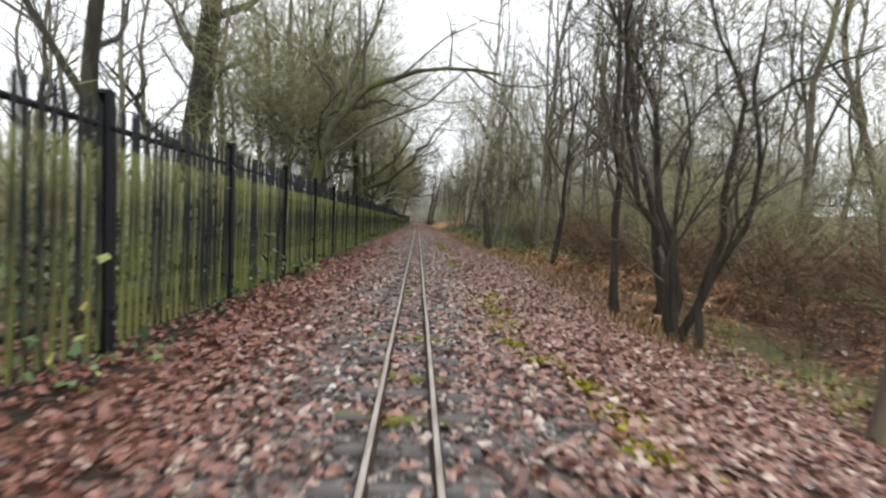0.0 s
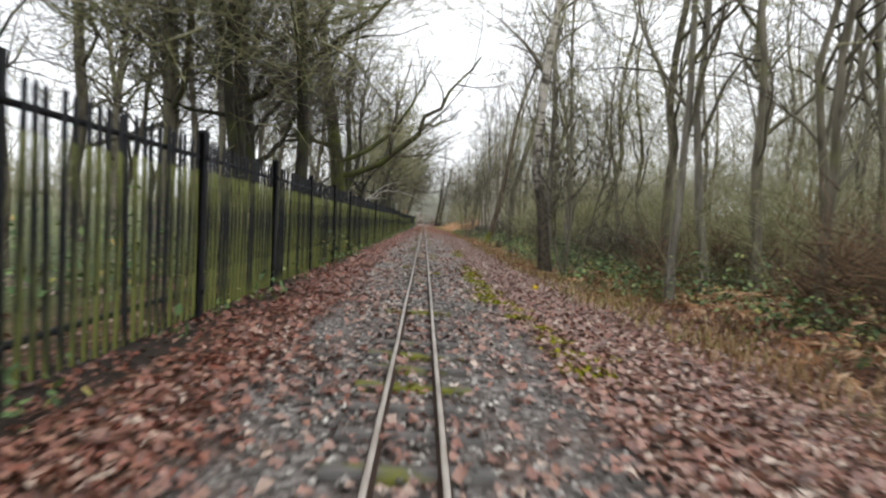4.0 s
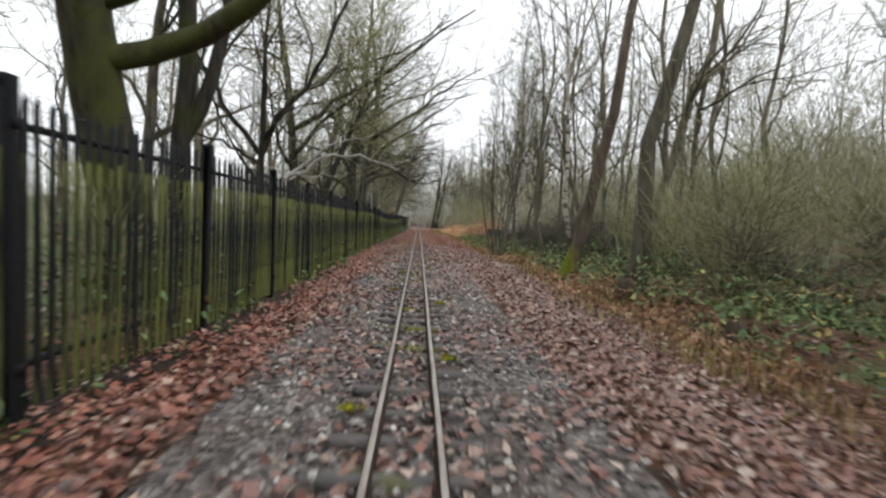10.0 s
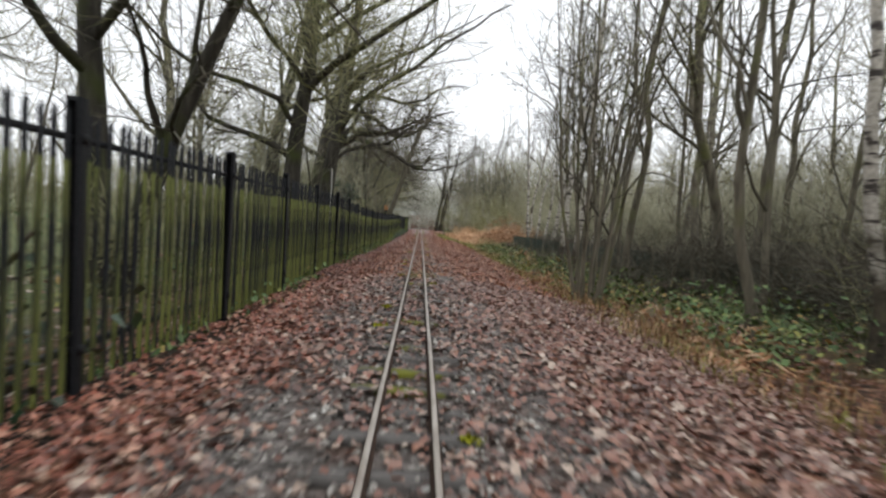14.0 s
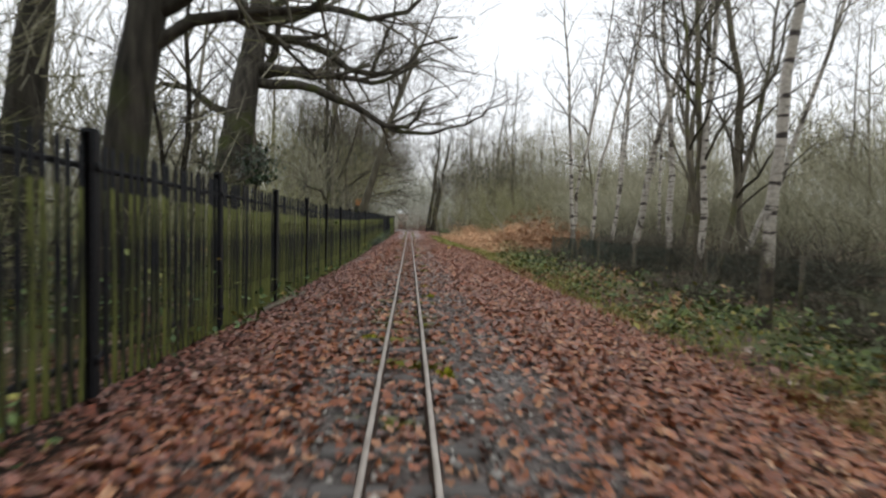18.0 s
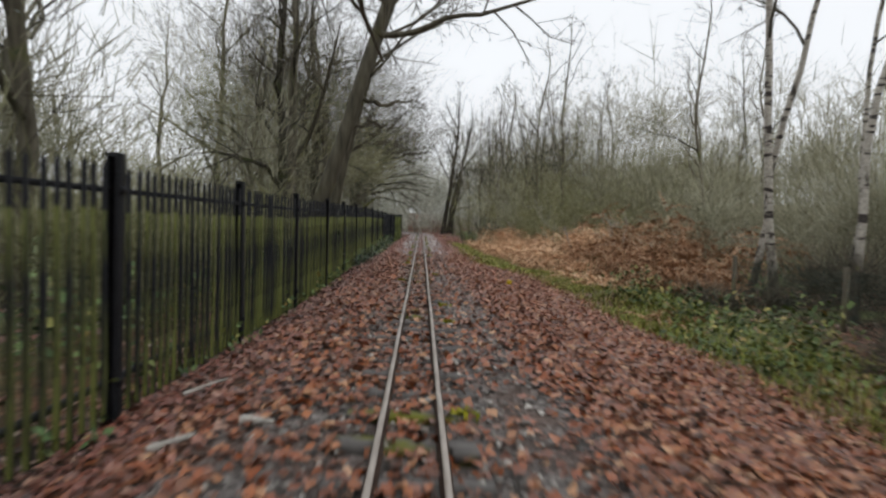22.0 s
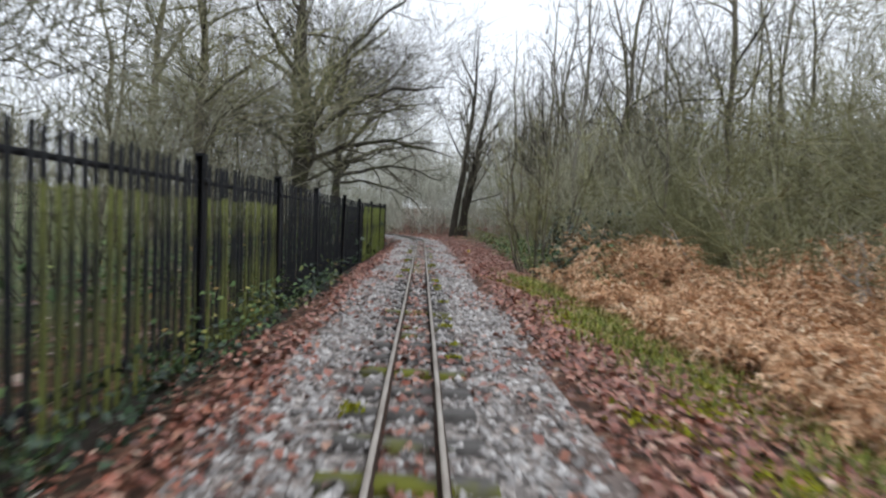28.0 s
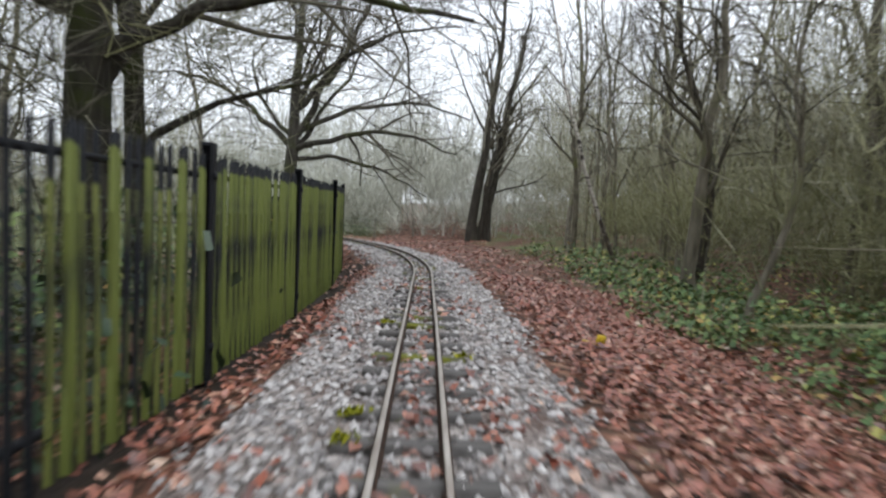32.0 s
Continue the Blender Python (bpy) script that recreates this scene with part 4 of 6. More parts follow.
tree("oak_tree", *on(-5.7, 131.8), 12.5, 0.65, label="spreading bare oak with low drooping branches", seed=74, given=((0.34, ((0, 0, 3.84), (1.58, 0.23, 6.78), (2.94, 0.45, 9.49), (4.52, 0.68, 11.86))), (0.29, ((0, 0, 3.39), (-1.69, 0.34, 5.2), (-3.84, 0.56, 6.33), (-6.33, 0.68, 6.55))),) + ((0.29, ((0, 0, 3.39), (2.26, -0.56, 4.07), (4.52, -1.13, 4.18), (6.78, -1.58, 3.39))), (0.27, ((0, 0, 4.07), (2.49, 0.68, 5.42), (4.97, 1.13, 5.88), (7.46, 1.36, 5.2))), (0.25, ((0, 0, 4.97), (1.81, -0.9, 6.78), (4.07, -1.58, 7.91), (6.78, -2.03, 8.14))), (0.23, ((0, 0, 3.05), (2.03, 0.9, 3.28), (4.07, 1.58, 2.71), (5.65, 2.03, 1.81)))), **dict(OAK, kids=(9, 6, 3), limbs=13, reach=0.5))

tree("dead_tree", *on(8.4, 106.6), 4.2, 0.16, label="fallen dead tree with a fan of pale branches", seed=81, lean=(-0.8, -0.5), wob=0.05, **dict(OAK, mat=M_DEAD, limbs=9, kids=(6, 4), first=0.25, reach=0.5, twig_mat=M_DEAD))
tree("young_tree", *on(6.1, 119.9), 9, 0.22, label="dark upright bare tree in undergrowth", seed=85, wob=0.07, **dict(SLIM, mat=M_DARK))
tree("grey_tree", *on(5.2, 112.4), 11, 0.2, label="pale grey bare trunk beside the path", seed=86, wob=0.05, **dict(SLIM, mat=M_GREY))
tree("young_tree", *on(4.6, 115.0), 8, 0.12, label="thin bare leaning tree beside the path", seed=87, lean=(0.12, 0), wob=0.08, **SLIM)
for i, (x, y, h) in enumerate([(7.6, 89.9, 2.0), (7.8, 94.2, 2.3), (8.0, 96.1, 2.4), (6.6, 100.2, 2.0)]):
    tree("dead_shrub", *on(x, y), h, 0.07, label="grey dead shrub standing in the bracken", seed=400 + i, lean=(0.3 - 0.2 * i, 0.1), wob=0.12, category="shrub", group="dead shrubs in the bracken", stems=((0, 0, 0, 0, 1), (0.1, 0, 0.5, 0, 0.9), (-0.1, 0.1, -0.5, 0, 0.85)), **dict(SLIM, mat=M_DEAD, twig_mat=M_DEAD, limbs=6, kids=(4, 3), reach=0.5, first=0.2))

# ---- wood on both sides ----
def stand(seed, kind, spots, group, label, name):
    """Copies of one bare tree at several spots, each turned and scaled."""
    rng = np.random.default_rng(seed)
    first = None
    for x, y in spots:
        s = rng.uniform(0.75, 1.15)
        m = pose(x, y, float(land(x, y)) - 0.05, 0, 0, rng.uniform(0, 360)) @ Matrix.Diagonal((s, s, s * rng.uniform(0.9, 1.1), 1))
        if first is None:
            first = tree(name, 0, 0, 0, label=label, seed=seed, group=group, **kind)
            first.matrix_basis = m
        else:
            ob = copy_thing(first, Matrix())
            ob.matrix_basis = m


def scatter(seed, n, x0, x1, y0, y1, gap=1.2):
    rng, spots = np.random.default_rng(seed), []
    while len(spots) < n:
        p = rng.uniform((x0, y0), (x1, y1))
        if all((p[0] - q[0]) ** 2 + (p[1] - q[1]) ** 2 > gap * gap for q in spots):
            spots.append(tuple(p))
    return spots


POLE = dict(height=12, width=0.17, mat=M_SLIM, kids=(6, 5), limbs=12, reach=0.3, first=0.2, bend=0.2, wob=0.05, fork=(0.4, 0.9))
WOOD_R = scatter(5, 30, 8.5, 20, 2, 78) + scatter(6, 12, 12, 24, 84, 150, 1.8) + scatter(8, 16, 5.4, 9, 8, 47, 1.2) + scatter(9, 16, 5.8, 9.5, 48, 64, 0.9) + scatter(10, 30, 5.2, 13, 106, 136, 0.9)
WOOD_L = scatter(7, 30, -17, -5.5, 2, 135, 1.8) + scatter(11, 14, -13, -5.5, 16, 62, 1.6) + scatter(12, 5, -6.4, -3.8, 91.5, 98, 1.2)
for i in range(6):
    stand(200 + i, dict(POLE, width=0.12 + 0.03 * i, height=10.5 + i, wob=0.03 + 0.012 * i), WOOD_R[i::6], "bare trees of the wood", "slim bare woodland tree", "woodland_tree")
    stand(220 + i, dict(POLE, width=0.18 + 0.05 * i, height=10 + i, reach=0.4, bend=0.24, kids=(7, 6)), WOOD_L[i::6], "bare trees behind the palisade", "bare woodland tree behind the palisade", "woodland_tree")


def far_woods(name, seed, n, x0, x1, y0, y1, h0, h1, label, mat=M_HAZE):
    """Many thin trees too far off to tell apart."""
    rng, paths = np.random.default_rng(seed), []
    for _ in range(n):
        x, y = rng.uniform((x0, y0), (x1, y1))
        h = rng.uniform(h0, h1)
        z = float(land(x, min(y, 200)))
        stem = wander(rng, (x, y, z - 0.2), (rng.normal(0, 0.06), rng.normal(0, 0.06), 1), h, 5, 0.05, 0.0)
        paths.append((stem, np.linspace(0.06, 0.015, 5), 3))
        for _ in range(13):
            f = rng.uniform(0.15, 1.0) * 3.99
            p = stem[int(f)] + (stem[int(f) + 1] - stem[int(f)]) * (f % 1)
            twig = wander(rng, p, (rng.normal(), rng.normal(), rng.uniform(0.3, 1.6)), h * rng.uniform(0.14, 0.34), 2, 0.15, 0.02)
            paths.append((twig, np.linspace(0.028, 0.01, 2), 3))
            for _ in range(2):
                q = twig[0] + (twig[1] - twig[0]) * rng.uniform(0.4, 1.0)
                paths.append((wander(rng, q, (rng.normal(), rng.normal(), rng.uniform(0, 1)), h * rng.uniform(0.06, 0.16), 2, 0.15, 0.0), np.linspace(0.014, 0.006, 2), 3))
    ob = new(name, mesh_of(name, *tubes(paths), mat))
    tagged(ob, label, "woods", "", "stuff")


# The haze of these woods comes from their paled twig colours.
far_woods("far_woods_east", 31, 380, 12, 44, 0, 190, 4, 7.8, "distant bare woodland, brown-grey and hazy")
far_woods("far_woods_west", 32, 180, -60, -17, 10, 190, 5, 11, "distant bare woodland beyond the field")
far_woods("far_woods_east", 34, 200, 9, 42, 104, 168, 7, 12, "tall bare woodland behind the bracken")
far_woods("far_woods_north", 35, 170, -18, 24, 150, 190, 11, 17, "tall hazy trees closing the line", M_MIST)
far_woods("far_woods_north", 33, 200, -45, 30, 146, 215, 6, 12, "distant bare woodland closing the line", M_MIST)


def twig_mass(name, seed, crowns, per, mat, label, length=0.7, thick=0.009, lift=0.0, far=False):
    """Bare crowns of bushes and trees (x, y, half-width, height): fine twigs pointing up and outwards, forked where seen near."""
    rng = np.random.default_rng(seed)
    forked = name in ("overhanging_twigs", "high_twigs")
    c = np.repeat(np.array(crowns, float), max(1, int(per * 0.4)) if forked else per, 0)
    n = len(c)
    d = rng.normal(0, 1, (n, 3))
    d /= np.linalg.norm(d, axis=1, keepdims=True)
    f = np.minimum(np.abs(rng.normal(0, 0.62, n)) + 0.08, 1.6)
    half = c[:, 3] / 2
    foot = land(c[:, 0], np.minimum(c[:, 1], 200))
    p = np.column_stack([c[:, 0] + d[:, 0] * f * c[:, 2], c[:, 1] + d[:, 1] * f * c[:, 2], foot + lift + half * 1.02 + d[:, 2] * f * half])
    way = d * (0.6, 0.6, 0.3) + (0, 0, 0.8) + rng.normal(0, 0.32, (n, 3)) if name == "bare_scrub" else d * (0.9, 0.9, 0.5) + (0, 0, 0.55) + rng.normal(0, 0.3 if forked else 0.45, (n, 3))
    way *= (length * rng.uniform(0.5, 1.4, n) / np.linalg.norm(way, axis=1))[:, None]
    r = thick * rng.uniform(0.6, 1.5, n)
    clear = ~((c[:, 0] < 0) & (p[:, 0] + np.maximum(way[:, 0], 0) * 1.4 > fence_x(p[:, 1]) - 0.2) & (p[:, 2] < 2.6))
    p, way, r, n = p[clear], way[clear], r[clear], int(clear.sum())
    if forked:
        size = np.linalg.norm(way, axis=1, keepdims=True)
        roots, ways, thicks = [p], [way * 1.25], [r]
        for at in (0.35, 0.6, 0.85):
            roots.append(p + way * at * 1.25)
            ways.append(way * 0.45 + rng.normal(0, 0.3, (n, 3)) * size)
            thicks.append(r * 0.62)
        p, way, r = np.concatenate(roots), np.concatenate(ways), np.concatenate(thicks)
        n = len(p)
    u = np.cross(way, rng.normal(0, 1, (n, 3)))
    u /= np.linalg.norm(u, axis=1, keepdims=True) + 1e-9
    if far:
        v = np.stack([p - u * r[:, None] * 1.3, p + u * r[:, None] * 1.3, p + way], 1)
        faces = np.arange(n * 3).reshape(-1, 3)
    else:
        w = np.cross(way, u)
        w /= np.linalg.norm(w, axis=1, keepdims=True) + 1e-9
        a = np.arange(3) * 2 * np.pi / 3
        ring = (u[:, None] * np.cos(a)[:, None] + w[:, None] * np.sin(a)[:, None]) * r[:, None, None]
        v = np.concatenate([p[:, None] + ring * 1.2, (p + way)[:, None]], 1)
        side = np.array([(0, 1, 3), (1, 2, 3), (2, 0, 3)])
        faces = (np.arange(n)[:, None, None] * 4 + side).reshape(-1, 3)
    tagged(new(name, mesh_of(name, v.reshape(-1, 3), faces, mat)), label, "bushes", "", "stuff")


def crowns(seed, n, x0, x1, y0, y1, r0, r1, h0, h1):
    rng = np.random.default_rng(seed)
    return [(x, y, rng.uniform(r0, r1), rng.uniform(h0, h1)) for x, y in rng.uniform((x0, y0), (x1, y1), (n, 2))]


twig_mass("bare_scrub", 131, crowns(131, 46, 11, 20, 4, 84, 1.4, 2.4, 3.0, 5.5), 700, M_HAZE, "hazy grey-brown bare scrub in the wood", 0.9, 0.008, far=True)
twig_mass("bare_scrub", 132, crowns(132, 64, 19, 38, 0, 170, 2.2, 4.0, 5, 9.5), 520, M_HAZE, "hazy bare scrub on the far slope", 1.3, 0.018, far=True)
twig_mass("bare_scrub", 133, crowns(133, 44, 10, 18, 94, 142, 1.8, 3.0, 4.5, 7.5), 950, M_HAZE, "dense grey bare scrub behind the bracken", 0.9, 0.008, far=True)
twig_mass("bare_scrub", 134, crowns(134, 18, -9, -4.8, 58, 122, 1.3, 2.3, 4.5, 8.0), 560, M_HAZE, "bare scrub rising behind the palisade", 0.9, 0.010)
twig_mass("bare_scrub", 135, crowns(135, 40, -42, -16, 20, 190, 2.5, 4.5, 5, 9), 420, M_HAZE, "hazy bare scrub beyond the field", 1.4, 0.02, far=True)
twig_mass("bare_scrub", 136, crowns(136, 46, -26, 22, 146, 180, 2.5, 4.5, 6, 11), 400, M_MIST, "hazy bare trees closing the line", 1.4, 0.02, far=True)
twig_mass("overhanging_twigs", 140, crowns(140, 18, -4.2, -0.9, 45, 68, 1.3, 2.2, 4.0, 7.0), 380, M_OLIVE, "fine olive twigs of oaks over the palisade", 0.9, 0.008, 2.8)
twig_mass("overhanging_twigs", 142, crowns(142, 14, -5.0, -2.2, 93, 112, 1.3, 2.2, 3.5, 6.5), 150, M_OLIVE, "fine bare twigs overhanging the palisade", 0.9, 0.008, 2.0)
twig_mass("overhanging_twigs", 151, crowns(151, 12, -6.0, -2.8, 94, 108, 1.4, 2.4, 4.0, 6.0), 150, M_HAZE, "fine mossy twigs overhanging the palisade", 0.9, 0.008, 1.2)
twig_mass("overhanging_twigs", 143, crowns(143, 15, -6.0, 0.6, 110, 126, 1.6, 2.6, 4.0, 7.0), 420, M_TWIG, "fine bare twigs of the oaks", 0.9, 0.008, 4.2)
twig_mass("overhanging_twigs", 158, crowns(158, 24, -6.0, -1.4, 86, 103, 1.4, 2.2, 3.5, 6.0), 210, M_TWIG, "fine twigs of the leaning trees", 0.8, 0.0045, 3.6)
twig_mass("overhanging_twigs", 152, crowns(152, 26, -5.4, -1.7, 13.5, 28, 1.4, 2.2, 4.5, 7.5), 280, M_OLIVE, "fine olive willow twigs over the palisade", 0.9, 0.008, 2.2)
twig_mass("bare_scrub", 144, crowns(144, 30, -26, 5, 144, 150, 1.5, 2.6, 1.5, 3.6), 380, M_MIST, "low hazy scrub beyond the bend", 1.0, 0.015, far=True)
twig_mass("bare_scrub", 145, crowns(145, 16, 6.2, 9.8, 109, 132, 1.0, 1.9, 2.0, 4.0), 300, M_OLIVE, "dense bare scrub beside the leafy path", 0.8, 0.008)
twig_mass("bare_scrub", 153, crowns(153, 5, 3.9, 5.6, 107.5, 111, 0.8, 1.3, 3.0, 5.0), 200, M_HAZE, "olive upright scrub at the bracken's end", 0.9, 0.007)
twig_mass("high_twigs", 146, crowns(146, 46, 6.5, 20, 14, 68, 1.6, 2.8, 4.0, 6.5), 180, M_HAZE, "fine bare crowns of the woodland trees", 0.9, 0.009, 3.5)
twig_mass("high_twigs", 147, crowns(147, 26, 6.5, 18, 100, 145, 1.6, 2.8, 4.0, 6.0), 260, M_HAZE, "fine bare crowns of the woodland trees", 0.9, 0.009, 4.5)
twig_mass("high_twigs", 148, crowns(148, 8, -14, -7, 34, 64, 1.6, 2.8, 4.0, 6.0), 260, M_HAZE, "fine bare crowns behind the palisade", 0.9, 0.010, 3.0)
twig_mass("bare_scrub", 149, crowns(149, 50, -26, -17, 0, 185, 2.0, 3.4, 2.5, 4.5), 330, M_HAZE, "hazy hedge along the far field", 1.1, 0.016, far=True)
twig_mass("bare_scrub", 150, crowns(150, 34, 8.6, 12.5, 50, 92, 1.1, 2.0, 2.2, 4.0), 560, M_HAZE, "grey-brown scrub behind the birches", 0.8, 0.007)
twig_mass("bare_scrub", 154, crowns(154, 30, 5.2, 9.5, 8, 50, 0.8, 1.5, 2.0, 4.0), 420, M_OLIVE, "olive understorey twigs among the trees", 0.7, 0.006)
twig_mass("bare_scrub", 160, crowns(160, 26, -14, 7, 147, 153, 1.6, 2.8, 3.5, 6.5), 380, M_MIST, "hazy thicket behind the far fence", 1.1, 0.015, far=True)
twig_mass("high_twigs", 161, crowns(161, 22, -8.5, -2.8, 22, 38, 1.3, 2.2, 3.5, 5.5), 520, M_TWIG, "fine bare crowns behind the palisade", 0.9, 0.007, 2.9)
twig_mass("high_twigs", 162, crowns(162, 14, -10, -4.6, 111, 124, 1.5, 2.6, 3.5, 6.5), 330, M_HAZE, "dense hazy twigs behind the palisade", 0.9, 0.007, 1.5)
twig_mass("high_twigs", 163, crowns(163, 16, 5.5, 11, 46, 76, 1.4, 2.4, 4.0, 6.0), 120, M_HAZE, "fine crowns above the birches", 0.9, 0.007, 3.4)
twig_mass("high_twigs", 164, crowns(164, 11, -7.0, -1.2, 35, 44, 1.4, 2.3, 3.0, 5.0), 220, M_TWIG, "fine twigs of the big oak", 0.9, 0.0045, 4.2)
twig_mass("high_twigs", 167, crowns(167, 18, 4.4, 11, 107, 130, 1.4, 2.4, 4.0, 6.0), 130, M_TWIG, "fine crowns above the leafy path", 0.9, 0.007, 3.2)
twig_mass("high_twigs", 168, crowns(168, 10, -8.0, -3.4, 111, 119, 1.3, 2.2, 3.0, 5.0), 420, M_HAZE, "fine grey twigs behind the palisade", 0.9, 0.007, 2.4)
twig_mass("high_twigs", 165, crowns(165, 9, -4.2, 0.4, 70, 80, 1.2, 1.9, 2.5, 4.0), 170, M_TWIG, "fine twigs of the huge oak", 0.8, 0.0045, 3.8)
twig_mass("low_scrub", 166, crowns(166, 32, 4.9, 6.3, 57, 84, 0.3, 0.6, 0.3, 0.7), 180, M_TWIG, "low dead stems before the wire fence", 0.35, 0.005)
twig_mass("high_twigs", 169, crowns(169, 13, 3.0, 7.0, 45, 63, 1.1, 1.9, 3.0, 5.0), 120, M_OLIVE, "fine crowns of hazels beside the line", 0.8, 0.006, 3.4)
twig_mass("high_twigs", 156, crowns(156, 26, 3.8, 9.5, 9, 44, 1.1, 1.9, 3.0, 5.0), 190, M_OLIVE, "fine olive crowns of trees beside the line", 0.8, 0.007, 2.8)
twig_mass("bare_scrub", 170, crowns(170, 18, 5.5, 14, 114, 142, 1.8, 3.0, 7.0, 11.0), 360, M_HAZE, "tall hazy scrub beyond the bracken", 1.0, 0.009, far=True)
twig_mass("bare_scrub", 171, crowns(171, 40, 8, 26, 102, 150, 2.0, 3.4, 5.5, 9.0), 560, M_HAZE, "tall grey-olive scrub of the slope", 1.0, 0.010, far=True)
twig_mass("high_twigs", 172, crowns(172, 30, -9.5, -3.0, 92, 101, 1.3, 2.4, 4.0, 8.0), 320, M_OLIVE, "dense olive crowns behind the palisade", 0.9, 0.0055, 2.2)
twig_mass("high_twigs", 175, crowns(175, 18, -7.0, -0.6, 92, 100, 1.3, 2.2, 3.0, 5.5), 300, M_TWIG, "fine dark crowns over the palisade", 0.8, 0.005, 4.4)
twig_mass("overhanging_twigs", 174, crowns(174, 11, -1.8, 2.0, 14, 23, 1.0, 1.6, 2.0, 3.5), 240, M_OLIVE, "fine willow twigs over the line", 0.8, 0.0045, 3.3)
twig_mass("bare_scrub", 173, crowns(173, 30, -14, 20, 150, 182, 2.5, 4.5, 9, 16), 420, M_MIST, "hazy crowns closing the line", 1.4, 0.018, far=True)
twig_mass("bare_scrub", 176, crowns(176, 44, 8.5, 22, 10, 80, 2.0, 3.2, 6.5, 11.0), 380, M_HAZE, "tall hazy crowns of the wood", 1.0, 0.008, far=True)
twig_mass("high_twigs", 177, crowns(177, 8, -7.0, -3.6, 109.5, 114, 1.3, 2.0, 3.0, 5.0), 110, M_TWIG, "dark twigs round the stout oak", 0.9, 0.006, 2.2)
twig_mass("low_scrub", 157, crowns(157, 18, -4.9, -2.8, 0, 15, 0.6, 1.1, 1.2, 2.5) + crowns(158, 7, -4.6, -2.8, 23, 28, 0.6, 1.0, 1.2, 2.2) + crowns(159, 13, -4.9, -3.0, 36, 56, 0.6, 1.0, 1.0, 2.0), 380, M_OLIVE, "tangled olive scrub close behind the palisade", 0.6, 0.006)
twig_mass("low_scrub", 137, crowns(137, 50, 7.2, 8.8, 56, 84, 0.5, 0.9, 0.8, 1.4), 420, M_TWIG, "dark twiggy scrub along the wire fence", 0.5, 0.006)
twig_mass("low_scrub", 138, crowns(138, 40, 4.6, 9.0, 0, 26, 0.6, 1.1, 0.9, 1.9), 360, M_BROWN, "brown dead scrub under the trees", 0.5, 0.006)
twig_mass("low_scrub", 139, crowns(139, 36, 5.0, 9.0, 26, 58, 0.6, 1.1, 1.0, 2.2), 300, M_TWIG, "tangled brown scrub under the trees", 0.5, 0.006)
twig_mass("low_scrub", 155, crowns(155, 32, -4.6, -2.9, 56, 87, 0.6, 1.0, 1.2, 2.2), 380, M_OLIVE, "tangled scrub close behind the palisade", 0.6, 0.007)


# ---- undergrowth ----
def shrubs(name, seed, spots, height, mat, label, stems=7, thick=0.009, twigs=7):
    rng, paths = np.random.default_rng(seed), []
    for x, y in spots:
        z = float(land(x, y))
        h = height * rng.uniform(0.5, 1.2)
        for _ in range(stems):
            s = wander(rng, (x + rng.normal(0, 0.15), y + rng.normal(0, 0.15), z - 0.05), (rng.normal(0, 0.4), rng.normal(0, 0.4), 1), h * rng.uniform(0.6, 1), 5, 0.16, -0.01)
            if x < 0 and np.any((s[:, 0] > -2.6) & (s[:, 2] < 2.6)):
                continue
            paths.append((s, np.linspace(thick, 0.003, 5), 3))
            for _ in range(twigs):
                p = s[rng.integers(1, 5)]
                t = wander(rng, p, (rng.normal(), rng.normal(), rng.uniform(0, 1.2)), h * rng.uniform(0.15, 0.4), 2, 0.2, -0.02)
                paths.append((t, np.linspace(thick * 0.6, 0.003, 2), 3))
    tagged(new(name, mesh_of(name, *tubes(paths), mat)), label, "undergrowth", "", "stuff")


shrubs("thicket", 41, scatter(41, 90, 5.2, 15, -2, 84, 0.3), 2.4, M_TWIG, "bare tangled twigs of the undergrowth")
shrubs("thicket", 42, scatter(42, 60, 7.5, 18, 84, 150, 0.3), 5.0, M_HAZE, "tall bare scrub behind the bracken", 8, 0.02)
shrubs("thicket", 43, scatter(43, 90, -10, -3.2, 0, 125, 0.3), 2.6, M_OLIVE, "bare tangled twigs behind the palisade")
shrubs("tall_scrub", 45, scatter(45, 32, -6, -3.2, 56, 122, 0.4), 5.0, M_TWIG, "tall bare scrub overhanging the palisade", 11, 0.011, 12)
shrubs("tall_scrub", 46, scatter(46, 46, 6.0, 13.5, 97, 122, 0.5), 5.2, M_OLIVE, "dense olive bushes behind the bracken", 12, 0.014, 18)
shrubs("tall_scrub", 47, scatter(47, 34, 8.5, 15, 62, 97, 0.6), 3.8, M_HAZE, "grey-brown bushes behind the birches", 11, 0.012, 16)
shrubs("tall_scrub", 48, scatter(48, 44, 5.2, 10, 6, 52, 0.5), 3.4, M_OLIVE, "olive bushes among the trees", 9, 0.01, 14)
shrubs("dead_bramble", 44, scatter(44, 60, 4.4, 8.5, -1, 14, 0.2), 1.3, M_BROWN, "brown dead bramble stems", 8)


def leaves(name, seed, centres, spread, count, size, mat, label, flat=0.5, lift=0.0):
    """Small folded leaves in clumps round the centres (x, y, height)."""
    rng = np.random.default_rng(seed)
    c = np.array(centres, float)
    n = len(c) * count
    base = np.repeat(c, count, 0)
    p = base[:, :2] + rng.normal(0, spread, (n, 2))
    ground_z = land(p[:, 0], p[:, 1])
    z = ground_z + lift + np.minimum(np.abs(rng.normal(0, 0.5, n)), 0.95) * base[:, 2]
    place = np.column_stack([p, z])
    v, f = leaf_arrays(rng, place, size, flat)
    tagged(new(name, mesh_of(name, v, f, mat)), label, "plants", "", "stuff")


